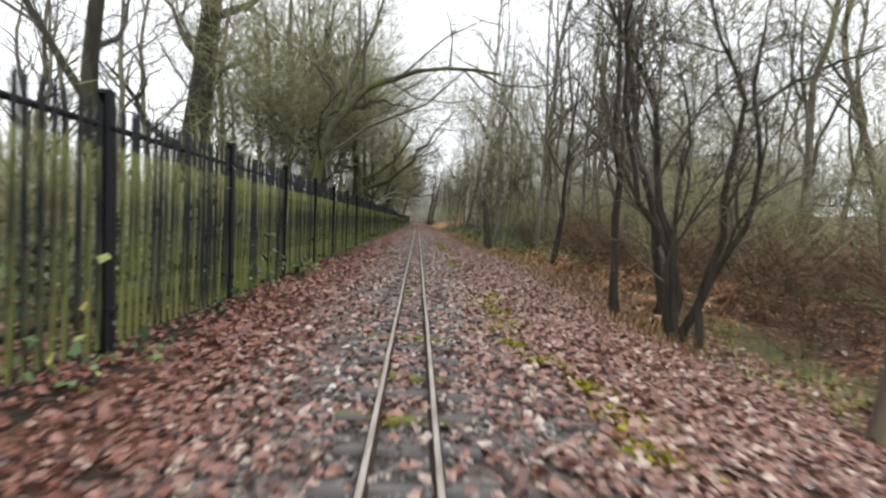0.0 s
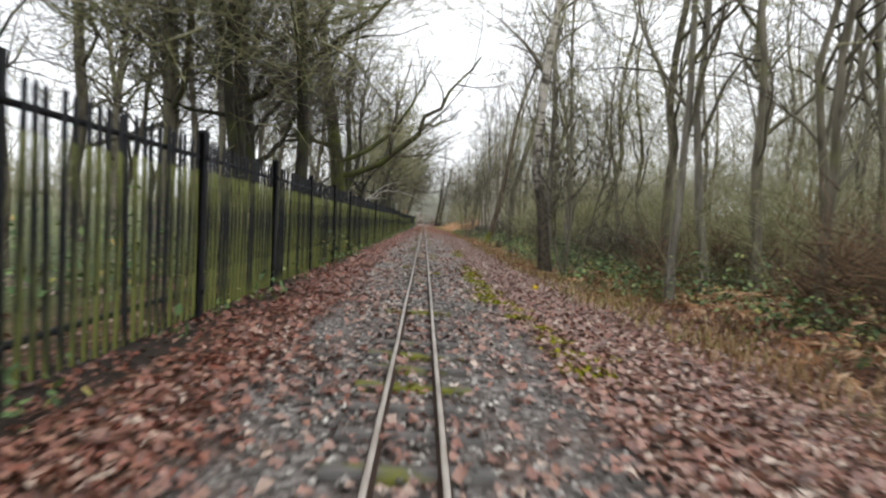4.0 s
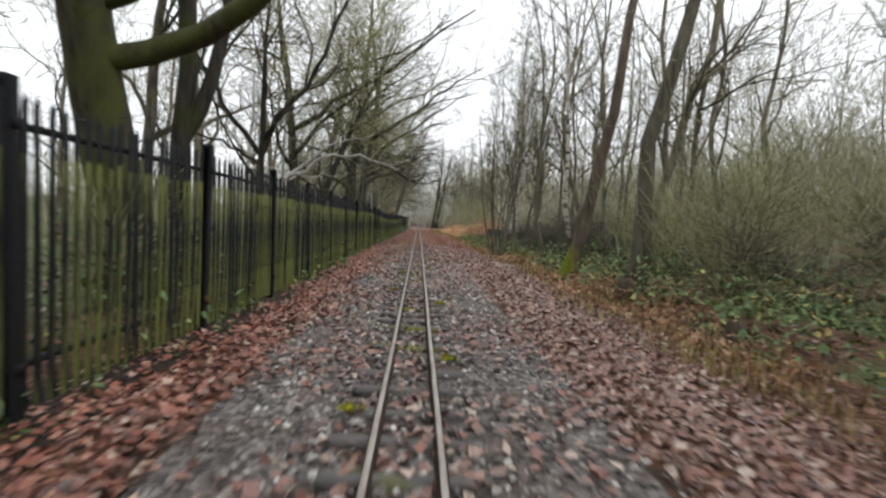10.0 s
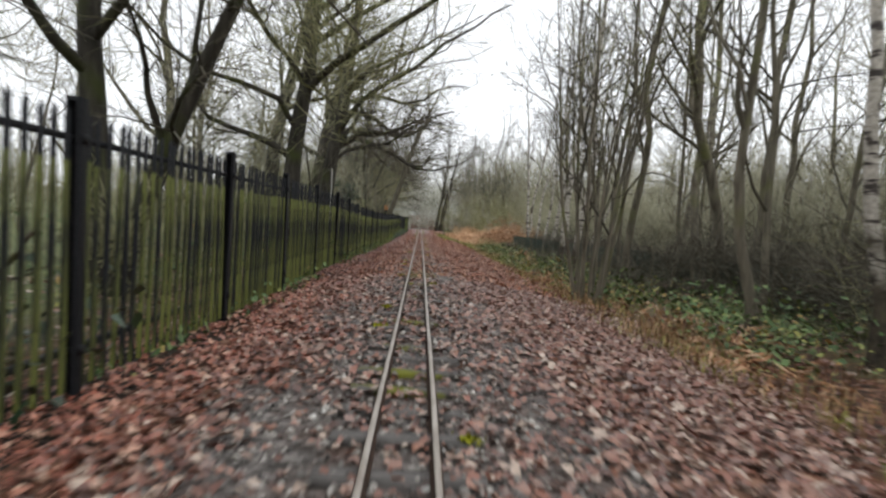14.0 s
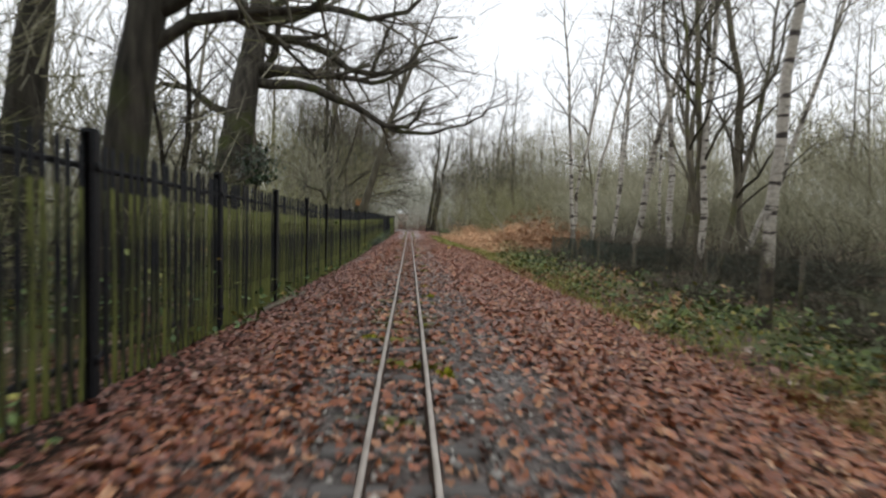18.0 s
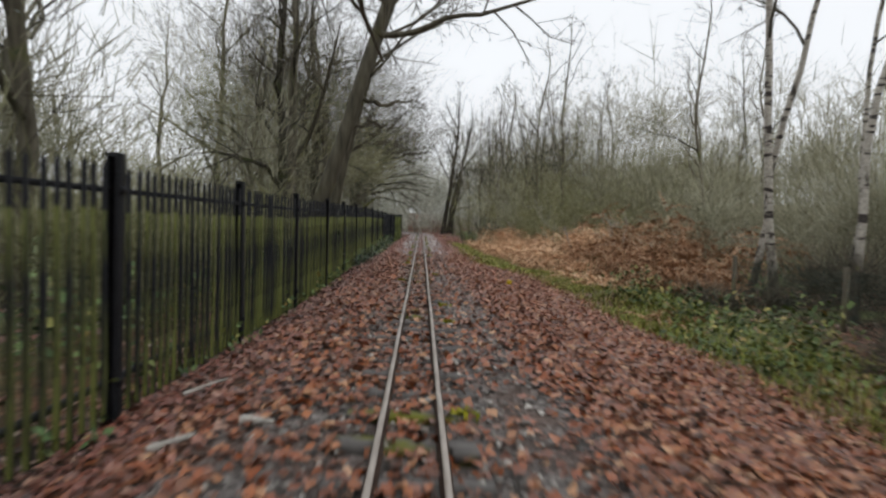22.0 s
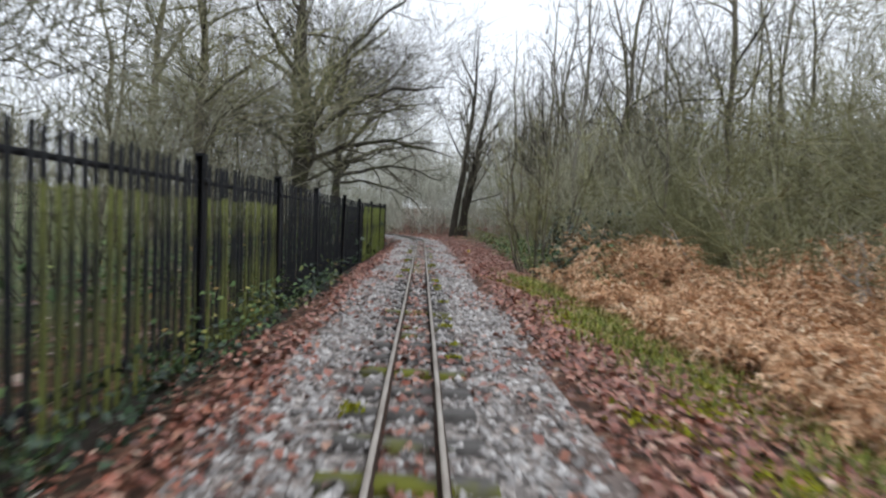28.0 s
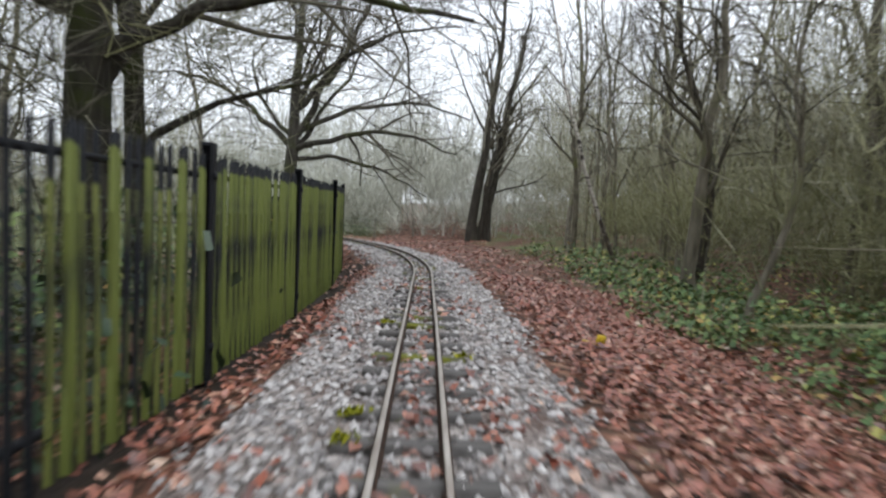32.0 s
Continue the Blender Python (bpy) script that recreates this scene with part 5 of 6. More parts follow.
def leaf_arrays(rng, place, size, flat, curl=0.25):
    """Leaves as curled ovals folded on the midrib: four corners, two triangles each."""
    n = len(place)
    s = size * rng.uniform(0.6, 1.25, n)
    a = rng.uniform(0, 2 * np.pi, n)
    tilt = rng.normal(0, flat, (n, 2))
    u = np.stack([np.cos(a), np.sin(a), tilt[:, 0]], -1)
    w = np.stack([-np.sin(a), np.cos(a), tilt[:, 1]], -1)
    up = np.cross(u, w)
    up /= np.linalg.norm(up, axis=1, keepdims=True)
    shape = np.array([(-0.5, 0, 0.0), (-0.04, 0.42, 1), (0.55, 0, 0.1), (0.06, -0.4, 1)])
    k = curl * rng.uniform(-0.3, 1.0, n)
    v = place[:, None] + s[:, None, None] * (u[:, None] * shape[:, 0, None] + w[:, None] * shape[:, 1, None] + up[:, None] * (shape[:, 2, None] * k[:, None, None]))
    v[:, 1::2] += rng.normal(0, 0.12, (n, 2, 3)) * s[:, None, None] * (1, 1, 0.4)
    tri = np.array([(0, 2, 1), (0, 3, 2)])
    f = (np.arange(n)[:, None, None] * 4 + tri).reshape(-1, 3)
    return v.reshape(-1, 3), f


def clumps(seed, n, x0, x1, y0, y1, h):
    rng = np.random.default_rng(seed)
    return np.column_stack([rng.uniform(x0, x1, n), rng.uniform(y0, y1, n), np.full(n, h) * rng.uniform(0.5, 1.3, n)])


leaves("bramble", 59, clumps(59, 70, 4.4, 6.2, 56, 84, 0.4), 0.3, 50, 0.07, M_GREENERY, "dark green undergrowth before the wire fence")
leaves("bramble", 51, np.concatenate([clumps(51, 95, 4.3, 8.5, 16, 30, 0.8), clumps(70, 170, 3.6, 8.5, 30, 56, 0.7)]), 0.34, 90, 0.075, M_BRAMBLE, "green bramble among the trees")
leaves("bramble", 75, clumps(75, 26, 3.7, 5.0, 23.5, 28, 0.55), 0.25, 60, 0.08, M_BRAMBLE, "bright green bramble patch at the bank foot")
leaves("bramble", 52, clumps(52, 100, 3.3, 5.0, 56, 84, 0.6), 0.2, 66, 0.075, M_GREENERY, "green bramble at the foot of the bank")
leaves("bramble", 53, np.concatenate([clumps(53, 130, 3.6, 7.0, 107, 130, 0.5), clumps(79, 70, 3.3, 5.0, 107, 119, 0.4)]), 0.3, 60, 0.08, M_BRAMBLE, "green bramble beside the leafy path")
leaves("ivy", 60, np.concatenate([clumps(60, 40, -4.2, -2.4, 0, 14, 1.2), clumps(62, 14, -4.0, -2.4, 23, 28, 1.2), clumps(63, 20, -3.6, -2.4, 38, 50, 1.1)]), 0.34, 70, 0.075, M_IVY, "dark ivy and bramble behind the palisade", 0.9)
leaves("ivy", 76, np.concatenate([clumps(76, 46, -4.4, -1.95, 104, 117, 1.3), clumps(77, 26, -3.6, -2.2, 84, 96, 1.0)]), 0.34, 70, 0.075, M_IVY, "dark ivy and bramble behind the palisade", 0.9)
leaves("bramble", 54, clumps(54, 220, -5.2, -2.4, 0, 120, 1.2), 0.34, 60, 0.085, M_BRAMBLE, "green bramble behind the palisade")
leaves("bramble", 58, clumps(58, 70, 8, 14, 84, 130, 0.8), 0.5, 60, 0.1, M_BRAMBLE, "dark green bramble under the scrub")
leaves("bramble", 71, clumps(71, 60, -1.95, -1.4, 88, 104, 0.4), 0.14, 45, 0.055, M_IVY, "dark bramble at the fence foot")
leaves("bramble", 55, clumps(55, 34, -1.95, -1.45, 90, 104, 0.5), 0.14, 40, 0.05, M_BRAMBLE, "bramble growing through the palisade")
leaves("bramble", 73, clumps(73, 55, 4.2, 8.5, 84, 105, 0.5), 0.28, 50, 0.07, M_GREENERY, "green bramble between the bracken mounds")
leaves("bramble", 78, clumps(78, 26, 3.3, 4.6, 103.2, 107, 1.0), 0.28, 60, 0.07, M_BRAMBLE, "green bramble climbing through the shrub")
leaves("holly_bush", 56, clumps(56, 44, 3.2, 4.4, 104.5, 108.5, 1.5), 0.3, 80, 0.065, M_HOLLY, "dark glossy holly at the bracken's edge")
leaves("ivy", 57, [(-5.5 + 0.75 * math.cos(a), 77.7 + 0.75 * math.sin(a), 0.6) for a in np.arange(14)], 0.22, 60, 0.07, M_IVY, "dark ivy on the old oak", 0.8, 3.0)


leaves("ivy", 74, [(-3.12 + 0.18 * math.cos(a), 70.6 + 0.18 * math.sin(a), 0.8) for a in np.arange(8)], 0.14, 60, 0.07, M_IVY, "dark ivy round a thin stem", 0.8, 2.1)
leaves("ivy", 68, [(-9.5 + 0.5 * math.cos(k), 80.95 + 0.5 * math.sin(k), 1.0) for k in range(16)], 0.3, 90, 0.09, M_IVY, "dark ivy climbing a tree", 0.8, 2.2)
leaves("ivy", 69, [(-9.5 + 0.4 * math.cos(k), 80.95 + 0.4 * math.sin(k), 1.2) for k in range(16)], 0.25, 90, 0.09, M_IVY, "dark ivy climbing a tree", 0.8, 4.4)


def bracken(name, seed, mounds, per, label, size=0.44, mat=M_BRACKEN):
    """Collapsed dead fronds lying over mounds (x, y, half-width, height): a midrib with tapering leaflets on both sides."""
    rng = np.random.default_rng(seed)
    m = np.repeat(np.array(mounds, float), per, 0)
    n = len(m)
    a, f = rng.uniform(0, 2 * np.pi, n), rng.uniform(0, 1, n) ** 0.6
    root = np.column_stack([m[:, 0] + np.cos(a) * f * m[:, 2], m[:, 1] + np.sin(a) * f * m[:, 2]])
    z = land(root[:, 0], root[:, 1]) + m[:, 3] * np.sqrt(np.clip(1 - f**2, 0, 1)) * rng.uniform(0.45, 1.05, n) + 0.04
    b = a + rng.normal(0, 0.9, n)
    out = np.column_stack([np.cos(b), np.sin(b)])
    length = size * rng.uniform(0.6, 1.4, n)
    k = 11
    t = np.linspace(0, 1, k)
    droop = rng.uniform(0.1, 0.75, n)
    lift = rng.normal(0.25, 0.3, n)
    rib = np.empty((n, k, 3))
    rib[..., :2] = root[:, None] + out[:, None] * (t[None, :, None] * length[:, None, None])
    rib[..., 2] = z[:, None] + length[:, None] * (lift[:, None] * t - droop[:, None] * t**2)
    rib += rng.normal(0, 0.014, rib.shape)
    rib[..., 2] = np.maximum(rib[..., 2], land(rib[..., 0], rib[..., 1]) + 0.02)
    across = np.column_stack([-out[:, 1], out[:, 0], rng.normal(0, 0.5, n)])
    wide = 0.21 * length[:, None] * np.clip(1.05 - t, 0.08, 1)[None] * rng.uniform(0.6, 1.2, (n, k))
    vs, fs = [], []
    for side in (-1, 1):
        for i in range(1, k - 1):
            step = (rib[:, i + 1] - rib[:, i])
            tip = rib[:, i] + across * side * wide[:, i, None] + step * 1.1 + rng.normal(0, 0.018, (n, 3)) - (0, 0, 0.02)
            vs.append(np.stack([rib[:, i], rib[:, i] + step * 0.7, tip], 1))
    v = np.concatenate(vs, 0).reshape(-1, 3)
    tri = np.arange(len(v)).reshape(-1, 3)
    w = across * 0.004
    rib, k = rib[:, ::2], (k + 1) // 2
    ribs = np.concatenate([rib + w[:, None], rib - w[:, None]], 1).reshape(-1, 3)
    i = np.arange(n)[:, None] * 2 * k + np.arange(k - 1)[None]
    q = np.concatenate([np.stack([i, i + 1, i + k + 1], -1).reshape(-1, 3), np.stack([i, i + k + 1, i + k], -1).reshape(-1, 3)])
    tagged(new(name, mesh_of(name, np.concatenate([v, ribs]), np.concatenate([tri, q + len(v)]), mat)), label, "bracken", "", "stuff")


bracken("dead_bracken", 61, crowns(72, 12, 4.7, 6.4, 84, 91, 0.4, 0.8, 0.3, 1.0) + crowns(66, 20, 5.8, 9.5, 84, 96, 0.5, 1.1, 0.5, 2.0), 125, "collapsed russet dead bracken beside the line")
bracken("dead_bracken", 67, crowns(61, 34, 3.8, 6.2, 91, 106, 0.4, 0.85, 0.3, 0.9) + crowns(68, 18, 5.6, 9.5, 95, 107, 0.5, 1.0, 0.6, 1.7) + crowns(69, 8, 3.9, 5.4, 101.5, 106.5, 0.4, 0.8, 0.9, 1.4), 145, "collapsed pale tan dead bracken beside the line", 0.36, M_PALE_BRACKEN)
bracken("dead_bracken", 64, crowns(64, 12, 4.2, 5.2, 86, 93, 0.35, 0.6, 0.15, 0.4) + crowns(70, 34, 3.0, 4.5, 95.5, 105.5, 0.35, 0.65, 0.2, 0.55), 62, "low tawny bracken at the grass edge", 0.36, M_PALE_BRACKEN)
bracken("dead_bracken", 62, crowns(62, 26, 3.6, 6.5, 5, 27, 0.4, 0.8, 0.25, 0.5), 36, "sparse brown dead bracken under trees", 0.45)
bracken("dead_bracken", 63, crowns(63, 26, 2.9, 4.2, 28, 60, 0.3, 0.6, 0.1, 0.25), 16, "low brown dead bracken at the bank foot", 0.4)
bracken("dead_bracken", 65, crowns(65, 9, 3.2, 5.2, 62, 84, 0.3, 0.6, 0.1, 0.25), 18, "low brown dead bracken among the grass", 0.4)


def grass(name, seed, areas, mat, label, tall=0.13):
    """Bent blades, each a strip of three triangles."""
    rng, vs = np.random.default_rng(seed), []
    for x0, x1, y0, y1, n in areas:
        p = rng.uniform((x0, y0), (x1, y1), (n, 2))
        tuft = np.sin(p[:, 0] * 5.1 + seed) * np.sin(p[:, 1] * 3.7) + np.sin(p[:, 0] * 1.9 - p[:, 1] * 1.3) + rng.normal(0, 1.0, n)
        edge = np.minimum(p[:, 0] - x0, x1 - p[:, 0]) / (x1 - x0)
        p = p[(tuft > 0.0) & (rng.uniform(0, 0.3, n) < edge + 0.05)]
        n = len(p)
        p[:, 0] += rng.normal(0, 0.2, n)
        h = tall * rng.uniform(0.5, 1.4, n)
        a = rng.uniform(0, 2 * np.pi, n)
        out = np.column_stack([np.cos(a), np.sin(a)]) * (h * rng.uniform(0.2, 1.1, n))[:, None]
        side = np.column_stack([-np.sin(a), np.cos(a), 0 * a]) * 0.006
        z = land(p[:, 0], p[:, 1]) - 0.01
        foot = np.column_stack([p, z])
        mid = np.column_stack([p + out * 0.35, z + h * 0.7])
        tip = np.column_stack([p + out, z + h * rng.uniform(0.6, 1.0, n)])
        vs.append(np.stack([foot - side, foot + side, mid - side * 0.8, mid + side * 0.8, tip], 1))
    v = np.concatenate(vs)
    tri = np.array([(0, 1, 3), (0, 3, 2), (2, 3, 4)])
    f = (np.arange(len(v))[:, None, None] * 5 + tri).reshape(-1, 3)
    tagged(new(name, mesh_of(name, v.reshape(-1, 3), f, mat)), label, "grass", "", "stuff")


grass("grass", 71, [(2.9, 4.6, 58, 88, 20000), (1.5, 4.2, 87, 100, 25000), (3.1, 5.3, 78, 91, 22000), (1.7, 3.3, 99, 105.5, 8000), (2.3, 4.2, 18, 60, 8000), (3.0, 4.4, 3, 9, 1600)], M_GRASS, "wet yellow-green grass along the bank")
grass("dry_grass", 72, [(2.4, 4.6, 6, 60, 27000), (2.6, 4.2, 60, 92, 2500), (2.5, 4.3, 94, 104.5, 8000)], M_STRAW, "dry straw-coloured grass along the bank", 0.2)


def far_fence():
    """A line of weathered posts and wires beyond the bend."""
    top = thing("post_and_wire_fence", -8, 144.6, 0, "weathered grey post and wire fence beyond the bend", "fence")
    lines = [[], []]
    for i, x in enumerate(np.arange(-20, 4.1, 2.4)):
        z = float(land(x, 144.6))
        lean = 0.25 if i == 9 else 0.02 * ((i * 7) % 5 - 2)
        p = np.array([(x + 8, 0, z - 0.3), (x + 8 + lean * 0.6, 0, z + 0.5), (x + 8 + lean * 1.3, 0, z + 1.25)])
        part_of("post", mesh_of("wooden_post", *tubes([(p, np.array([0.06, 0.055, 0.05]), 7)]), M_GREY), top)
        for k, h in enumerate((0.55, 1.05)):
            lines[k].append((x + 8, 0, z + h))
    for line in lines:
        part_of("wire", mesh_of("wire", *tubes([(np.array(line), np.full(len(line), 0.012), 4)]), M_LINK), top)


far_fence()


# ---- small things ----
def marker(x, y, label):
    """A small bent plastic scrap lying on the leaves."""
    v, f = joined([box_arrays(-0.085, 0.085, -0.055, 0.055, 0, 0.014, 0.004), box_arrays(-0.03, 0.075, -0.06, -0.04, 0.01, 0.09, 0.006)])
    ob = tagged(new("plastic_scrap", mesh_of("plastic_scrap", v, f, M_YELLOW)), label, "litter")
    ob.matrix_basis = pose(x, y, float(land(x, y)) + 0.015, 6, 10, 35)


marker(1.82, 22.15, "bright yellow plastic scrap on leaf litter")
marker(1.55, 82.4, "small yellow scrap lying on leaf litter")
marker(1.52, 112.1, "small yellow scrap lying on leaf litter")


def fallen_branch(x, y, length, turn, width, label, seed, mat=M_DEAD):
    rng = np.random.default_rng(seed)
    line = wander(rng, (0, 0, 0), (1, 0, 0.02), length, 9, 0.1, 0)
    a = radians(turn)
    line = np.column_stack([x + line[:, 0] * math.cos(a) - line[:, 1] * math.sin(a), y + line[:, 0] * math.sin(a) + line[:, 1] * math.cos(a), line[:, 2]])
    line[:, 2] = land(line[:, 0], line[:, 1]) + width * 0.6 + 0.015
    paths = [(line, np.linspace(width / 2, width / 5, 9), 6)]
    for i in (3, 5, 7):
        t = wander(rng, line[i], (rng.normal(), rng.normal(), 0.15), length * 0.25, 4, 0.1, 0)
        paths.append((t, np.linspace(width / 5, 0.003, 4), 4))
    tagged(new("fallen_branch", mesh_of("fallen_branch", *tubes(paths), mat, smooth=True)), label, "branch")


fallen_branch(2.2, 47.3, 1.8, 10, 0.05, "pale fallen branch across leaf litter", 81)
fallen_branch(2.7, 45.6, 1.3, -40, 0.04, "pale fallen branch at the bank foot", 82)
fallen_branch(-1.9, 66.2, 1.6, 85, 0.07, "fallen branch lying along the palisade", 83, M_SLIM)
fallen_branch(-1.5, 75.7, 0.3, 20, 0.04, "short pale broken stick on leaves", 84)
leaves("bramble", 67, clumps(67, 150, -2.05, -1.75, 1, 105, 0.3), 0.1, 16, 0.055, M_BRAMBLE, "small bramble sprigs along the fence foot", 0.8)
fallen_branch(-1.15, 74.4, 0.2, 10, 0.05, "short pale wood offcut on leaves", 90)
fallen_branch(-0.78, 74.5, 0.16, 5, 0.05, "short pale wood offcut on leaves", 92)
fallen_branch(-1.75, 94.0, 0.9, 60, 0.03, "thin pale stick at the fence foot", 93)
fallen_branch(-1.7, 90.3, 0.8, 40, 0.03, "thin pale stick at the fence foot", 94)
fallen_branch(5.3, 101.5, 2.4, 30, 0.05, "pale dead branch sticking from the scrub", 85)


# Added block in sleeper grey, standing in for a bare sleeper end.
def stone_block(x, y):
    v, f = box_arrays(-0.055, 0.055, -0.045, 0.045, -0.03, 0.035, 0.012)
    ob = tagged(new("stone_block", mesh_of("stone_block", v, f, M_SLEEPER)), "small dark grey block beside the rail", "stone")
    ob.matrix_basis = pose(x, y, float(land(x, y)) + 0.03, 4, -3, 8)


stone_block(0.225, 74.15)


def stump(x, y, label):
    """A snapped trunk with a splintered, raw orange top."""
    rng = np.random.default_rng(86)
    p = wander(rng, (0, 0, -0.2), (0.05, 0, 1), 2.3, 9, 0.03, 0)
    r = np.array([0.24, 0.2, 0.18, 0.17, 0.17, 0.165, 0.16, 0.15, 0.13])
    top = thing("broken_stump", x, y, float(land(x, y)), label, "stump")
    part_of("trunk", mesh_of("trunk", *tubes([(p, r, 10)]), M_OAK, smooth=True), top)
    splints = []
    for i in range(9):
        a = i * 0.7
        q = p[-1] + np.array([0.08 * math.cos(a), 0.08 * math.sin(a), -0.08])
        splints.append((wander(rng, q, (0.1 * math.cos(a), 0.1 * math.sin(a), 1), rng.uniform(0.2, 0.5), 4, 0.05, 0), np.array([0.045, 0.04, 0.025, 0.003]), 5))
    part_of("splinters", mesh_of("splinters", *tubes(splints), M_BROKEN), top, "raw orange splintered wood")


def leaning_log(name, a, b, width, mat, label, seed, bits=0):
    """A log or limb from a to b, a little bowed, with a few stubs."""
    rng = np.random.default_rng(seed)
    line = bent_line(rng, (a, tuple((p + q) / 2 for p, q in zip(a, b)), b), width * 0.3, 9)
    paths = [(line, np.linspace(width / 2, width / 3, 9), 8)]
    for _ in range(bits):
        q = line[rng.integers(2, 8)]
        paths.append((wander(rng, q, (rng.normal(), rng.normal(), 0.6), 0.4, 4, 0.1, 0), np.linspace(width / 5, 0.004, 4), 4))
    tagged(new(name, mesh_of(name, *tubes(paths), mat, smooth=True)), label, "branch")


leaning_log("leaning_log", (-6.2, 2.9, -0.3), (-2.55, 3.75, 1.5), 0.12, M_OAK, "dark log leaning against the palisade", 151, 3)
leaning_log("mossy_branch", (-3.9, 92.9, -0.45), (-1.6, 92.15, 1.62), 0.09, M_MOSS_BARK, "mossy fallen branch resting on the palisade", 152, 5)
leaning_log("leaning_branch", (-4.6, 26.2, -0.3), (-2.3, 27.4, 1.6), 0.1, M_OAK, "fallen branch leaning on the palisade", 153, 3)
leaning_log("dead_branch", (6.0, 104.6, -0.4), (4.6, 103.6, 1.0), 0.05, M_DEAD, "pale dead branch rising from the bracken", 154, 6)
leaning_log("dead_branch", (6.4, 96.5, -0.4), (5.6, 95.2, 0.9), 0.06, M_DEAD, "pale dead branch rising from the bracken", 155, 6)
leaning_log("dead_branch", (7.2, 93.5, -0.4), (6.6, 92.6, 1.1), 0.05, M_DEAD, "pale dead branch rising from the bracken", 156, 6)


def white_pipe():
    """A thin white pipe with a bent head, tied to the fence."""
    p = np.array([(-2.2, 59.55, -0.35), (-2.2, 59.55, 1.2), (-2.2, 59.55, 1.9), (-2.2, 59.53, 1.99), (-2.2, 59.46, 2.03)])
    m, nt, b = material("white_plastic", 0.4, 0.4)
    nt.links.new(ramp(nt, grain(nt, 20), [(0.3, (0.5, 0.5, 0.48)), (0.7, (0.75, 0.75, 0.72))]), b.inputs["Base Color"])
    tagged(new("white_pipe", mesh_of("white_pipe", *tubes([(p, np.full(5, 0.014), 8)]), m, smooth=True)), "thin white plastic pipe standing behind the palisade", "pipe")


white_pipe()
stump(-2.6, 87.6, "snapped trunk with raw splintered top behind palisade")


def mossy_stump(x, y, h, w, label, seed):
    rng = np.random.default_rng(seed)
    p = wander(rng, (0, 0, -0.2), (0.06, 0, 1), h + 0.2, 8, 0.04, 0)
    r = w / 2 * np.array([1.5, 1.15, 1.0, 0.97, 0.95, 0.93, 0.9, 0.5])
    ob = tagged(new("mossy_stump", mesh_of("mossy_stump", *tubes([(p, r, 10)]), M_MOSSY, smooth=True)), label, "stump")
    ob.matrix_basis = pose(x, y, float(land(x, y)))


mossy_stump(3.1, 3.9, 0.9, 0.11, "dark mossy stump on the leafy bank", 87)
mossy_stump(3.8, 38.5, 0.4, 0.26, "low mossy stump at the bank foot", 89)
mossy_stump(3.75, 42.2, 0.45, 0.32, "low mossy stump at the bank foot", 88)


# ---- ballast, leaves and sleepers ----
def octa_stones(rng, place, size):
    n = len(place)
    shape = np.array([(1, 0, 0), (-1, 0, 0), (0, 1, 0), (0, -1, 0), (0, 0, 0.75), (0, 0, -0.75)])
    s = size * rng.uniform(0.55, 1.3, n)
    v = shape[None] * s[:, None, None] * rng.uniform(0.6, 1.25, (n, 6, 1)) + rng.normal(0, 0.18, (n, 6, 3)) * s[:, None, None]
    a = rng.uniform(0, 2 * np.pi, n)
    c, d = np.cos(a)[:, None], np.sin(a)[:, None]
    v = np.stack([v[..., 0] * c - v[..., 1] * d, v[..., 0] * d + v[..., 1] * c, v[..., 2]], -1) + place[:, None]
    tri = np.array([(0, 2, 4), (2, 1, 4), (1, 3, 4), (3, 0, 4), (2, 0, 5), (3, 1, 5)])
    return v.reshape(-1, 3), (np.arange(n)[:, None, None] * 6 + tri).reshape(-1, 3)


def strewn(rng, n, y0, y1, half):
    """Places across the line, s along it and u to its side, laid onto the ground."""
    s, u = rng.uniform(y0, y1, n), rng.uniform(-1, 1, n) * half
    x, y = u.copy(), s.copy()
    for i in np.nonzero(s > 116)[0]:
        x[i], y[i], _ = along(s[i], u[i], 0)
    return s, u, x, y


def ballast(name, seed, n, y0, y1, half, mat, size, label):
    rng = np.random.default_rng(seed)
    s, u, x, y = strewn(rng, n, y0, y1, half)
    edge = half * (0.86 + 0.1 * np.sin(s * 0.9 + np.sign(u)) + 0.05 * np.sin(s * 2.7)) * rng.normal(1, 0.1, n)
    keep = (np.abs(u) < edge) & ((np.abs(np.abs(u) - GAUGE / 2) > 0.035))
    place = np.column_stack([x, y, land(x, y) + np.where(np.abs(u) < 0.42, np.where(y < 89, rng.uniform(0.004, 0.036, n), rng.uniform(-0.006, 0.03, n)), rng.uniform(-0.006, 0.014, n))])[keep]
    v, f = octa_stones(rng, place, size)
    tagged(new(name, mesh_of(name, v, f, mat)), label, "ballast", "", "stuff")


ballast("ballast", 91, 10000, -1, 20, 0.95, M_STONE, 0.021, "grey stone ballast mixed with leaves")
ballast("ballast", 92, 19000, 20, 48, 1.25, M_MID_STONE, 0.021, "grey stone ballast of the line")
ballast("ballast", 93, 12000, 48, 90, 0.9, M_STONE, 0.021, "grey stone ballast under fallen leaves")
ballast("ballast", 94, 30000, 89, 132, 1.02, M_PALE_STONE, 0.026, "clean pale limestone ballast of the line")


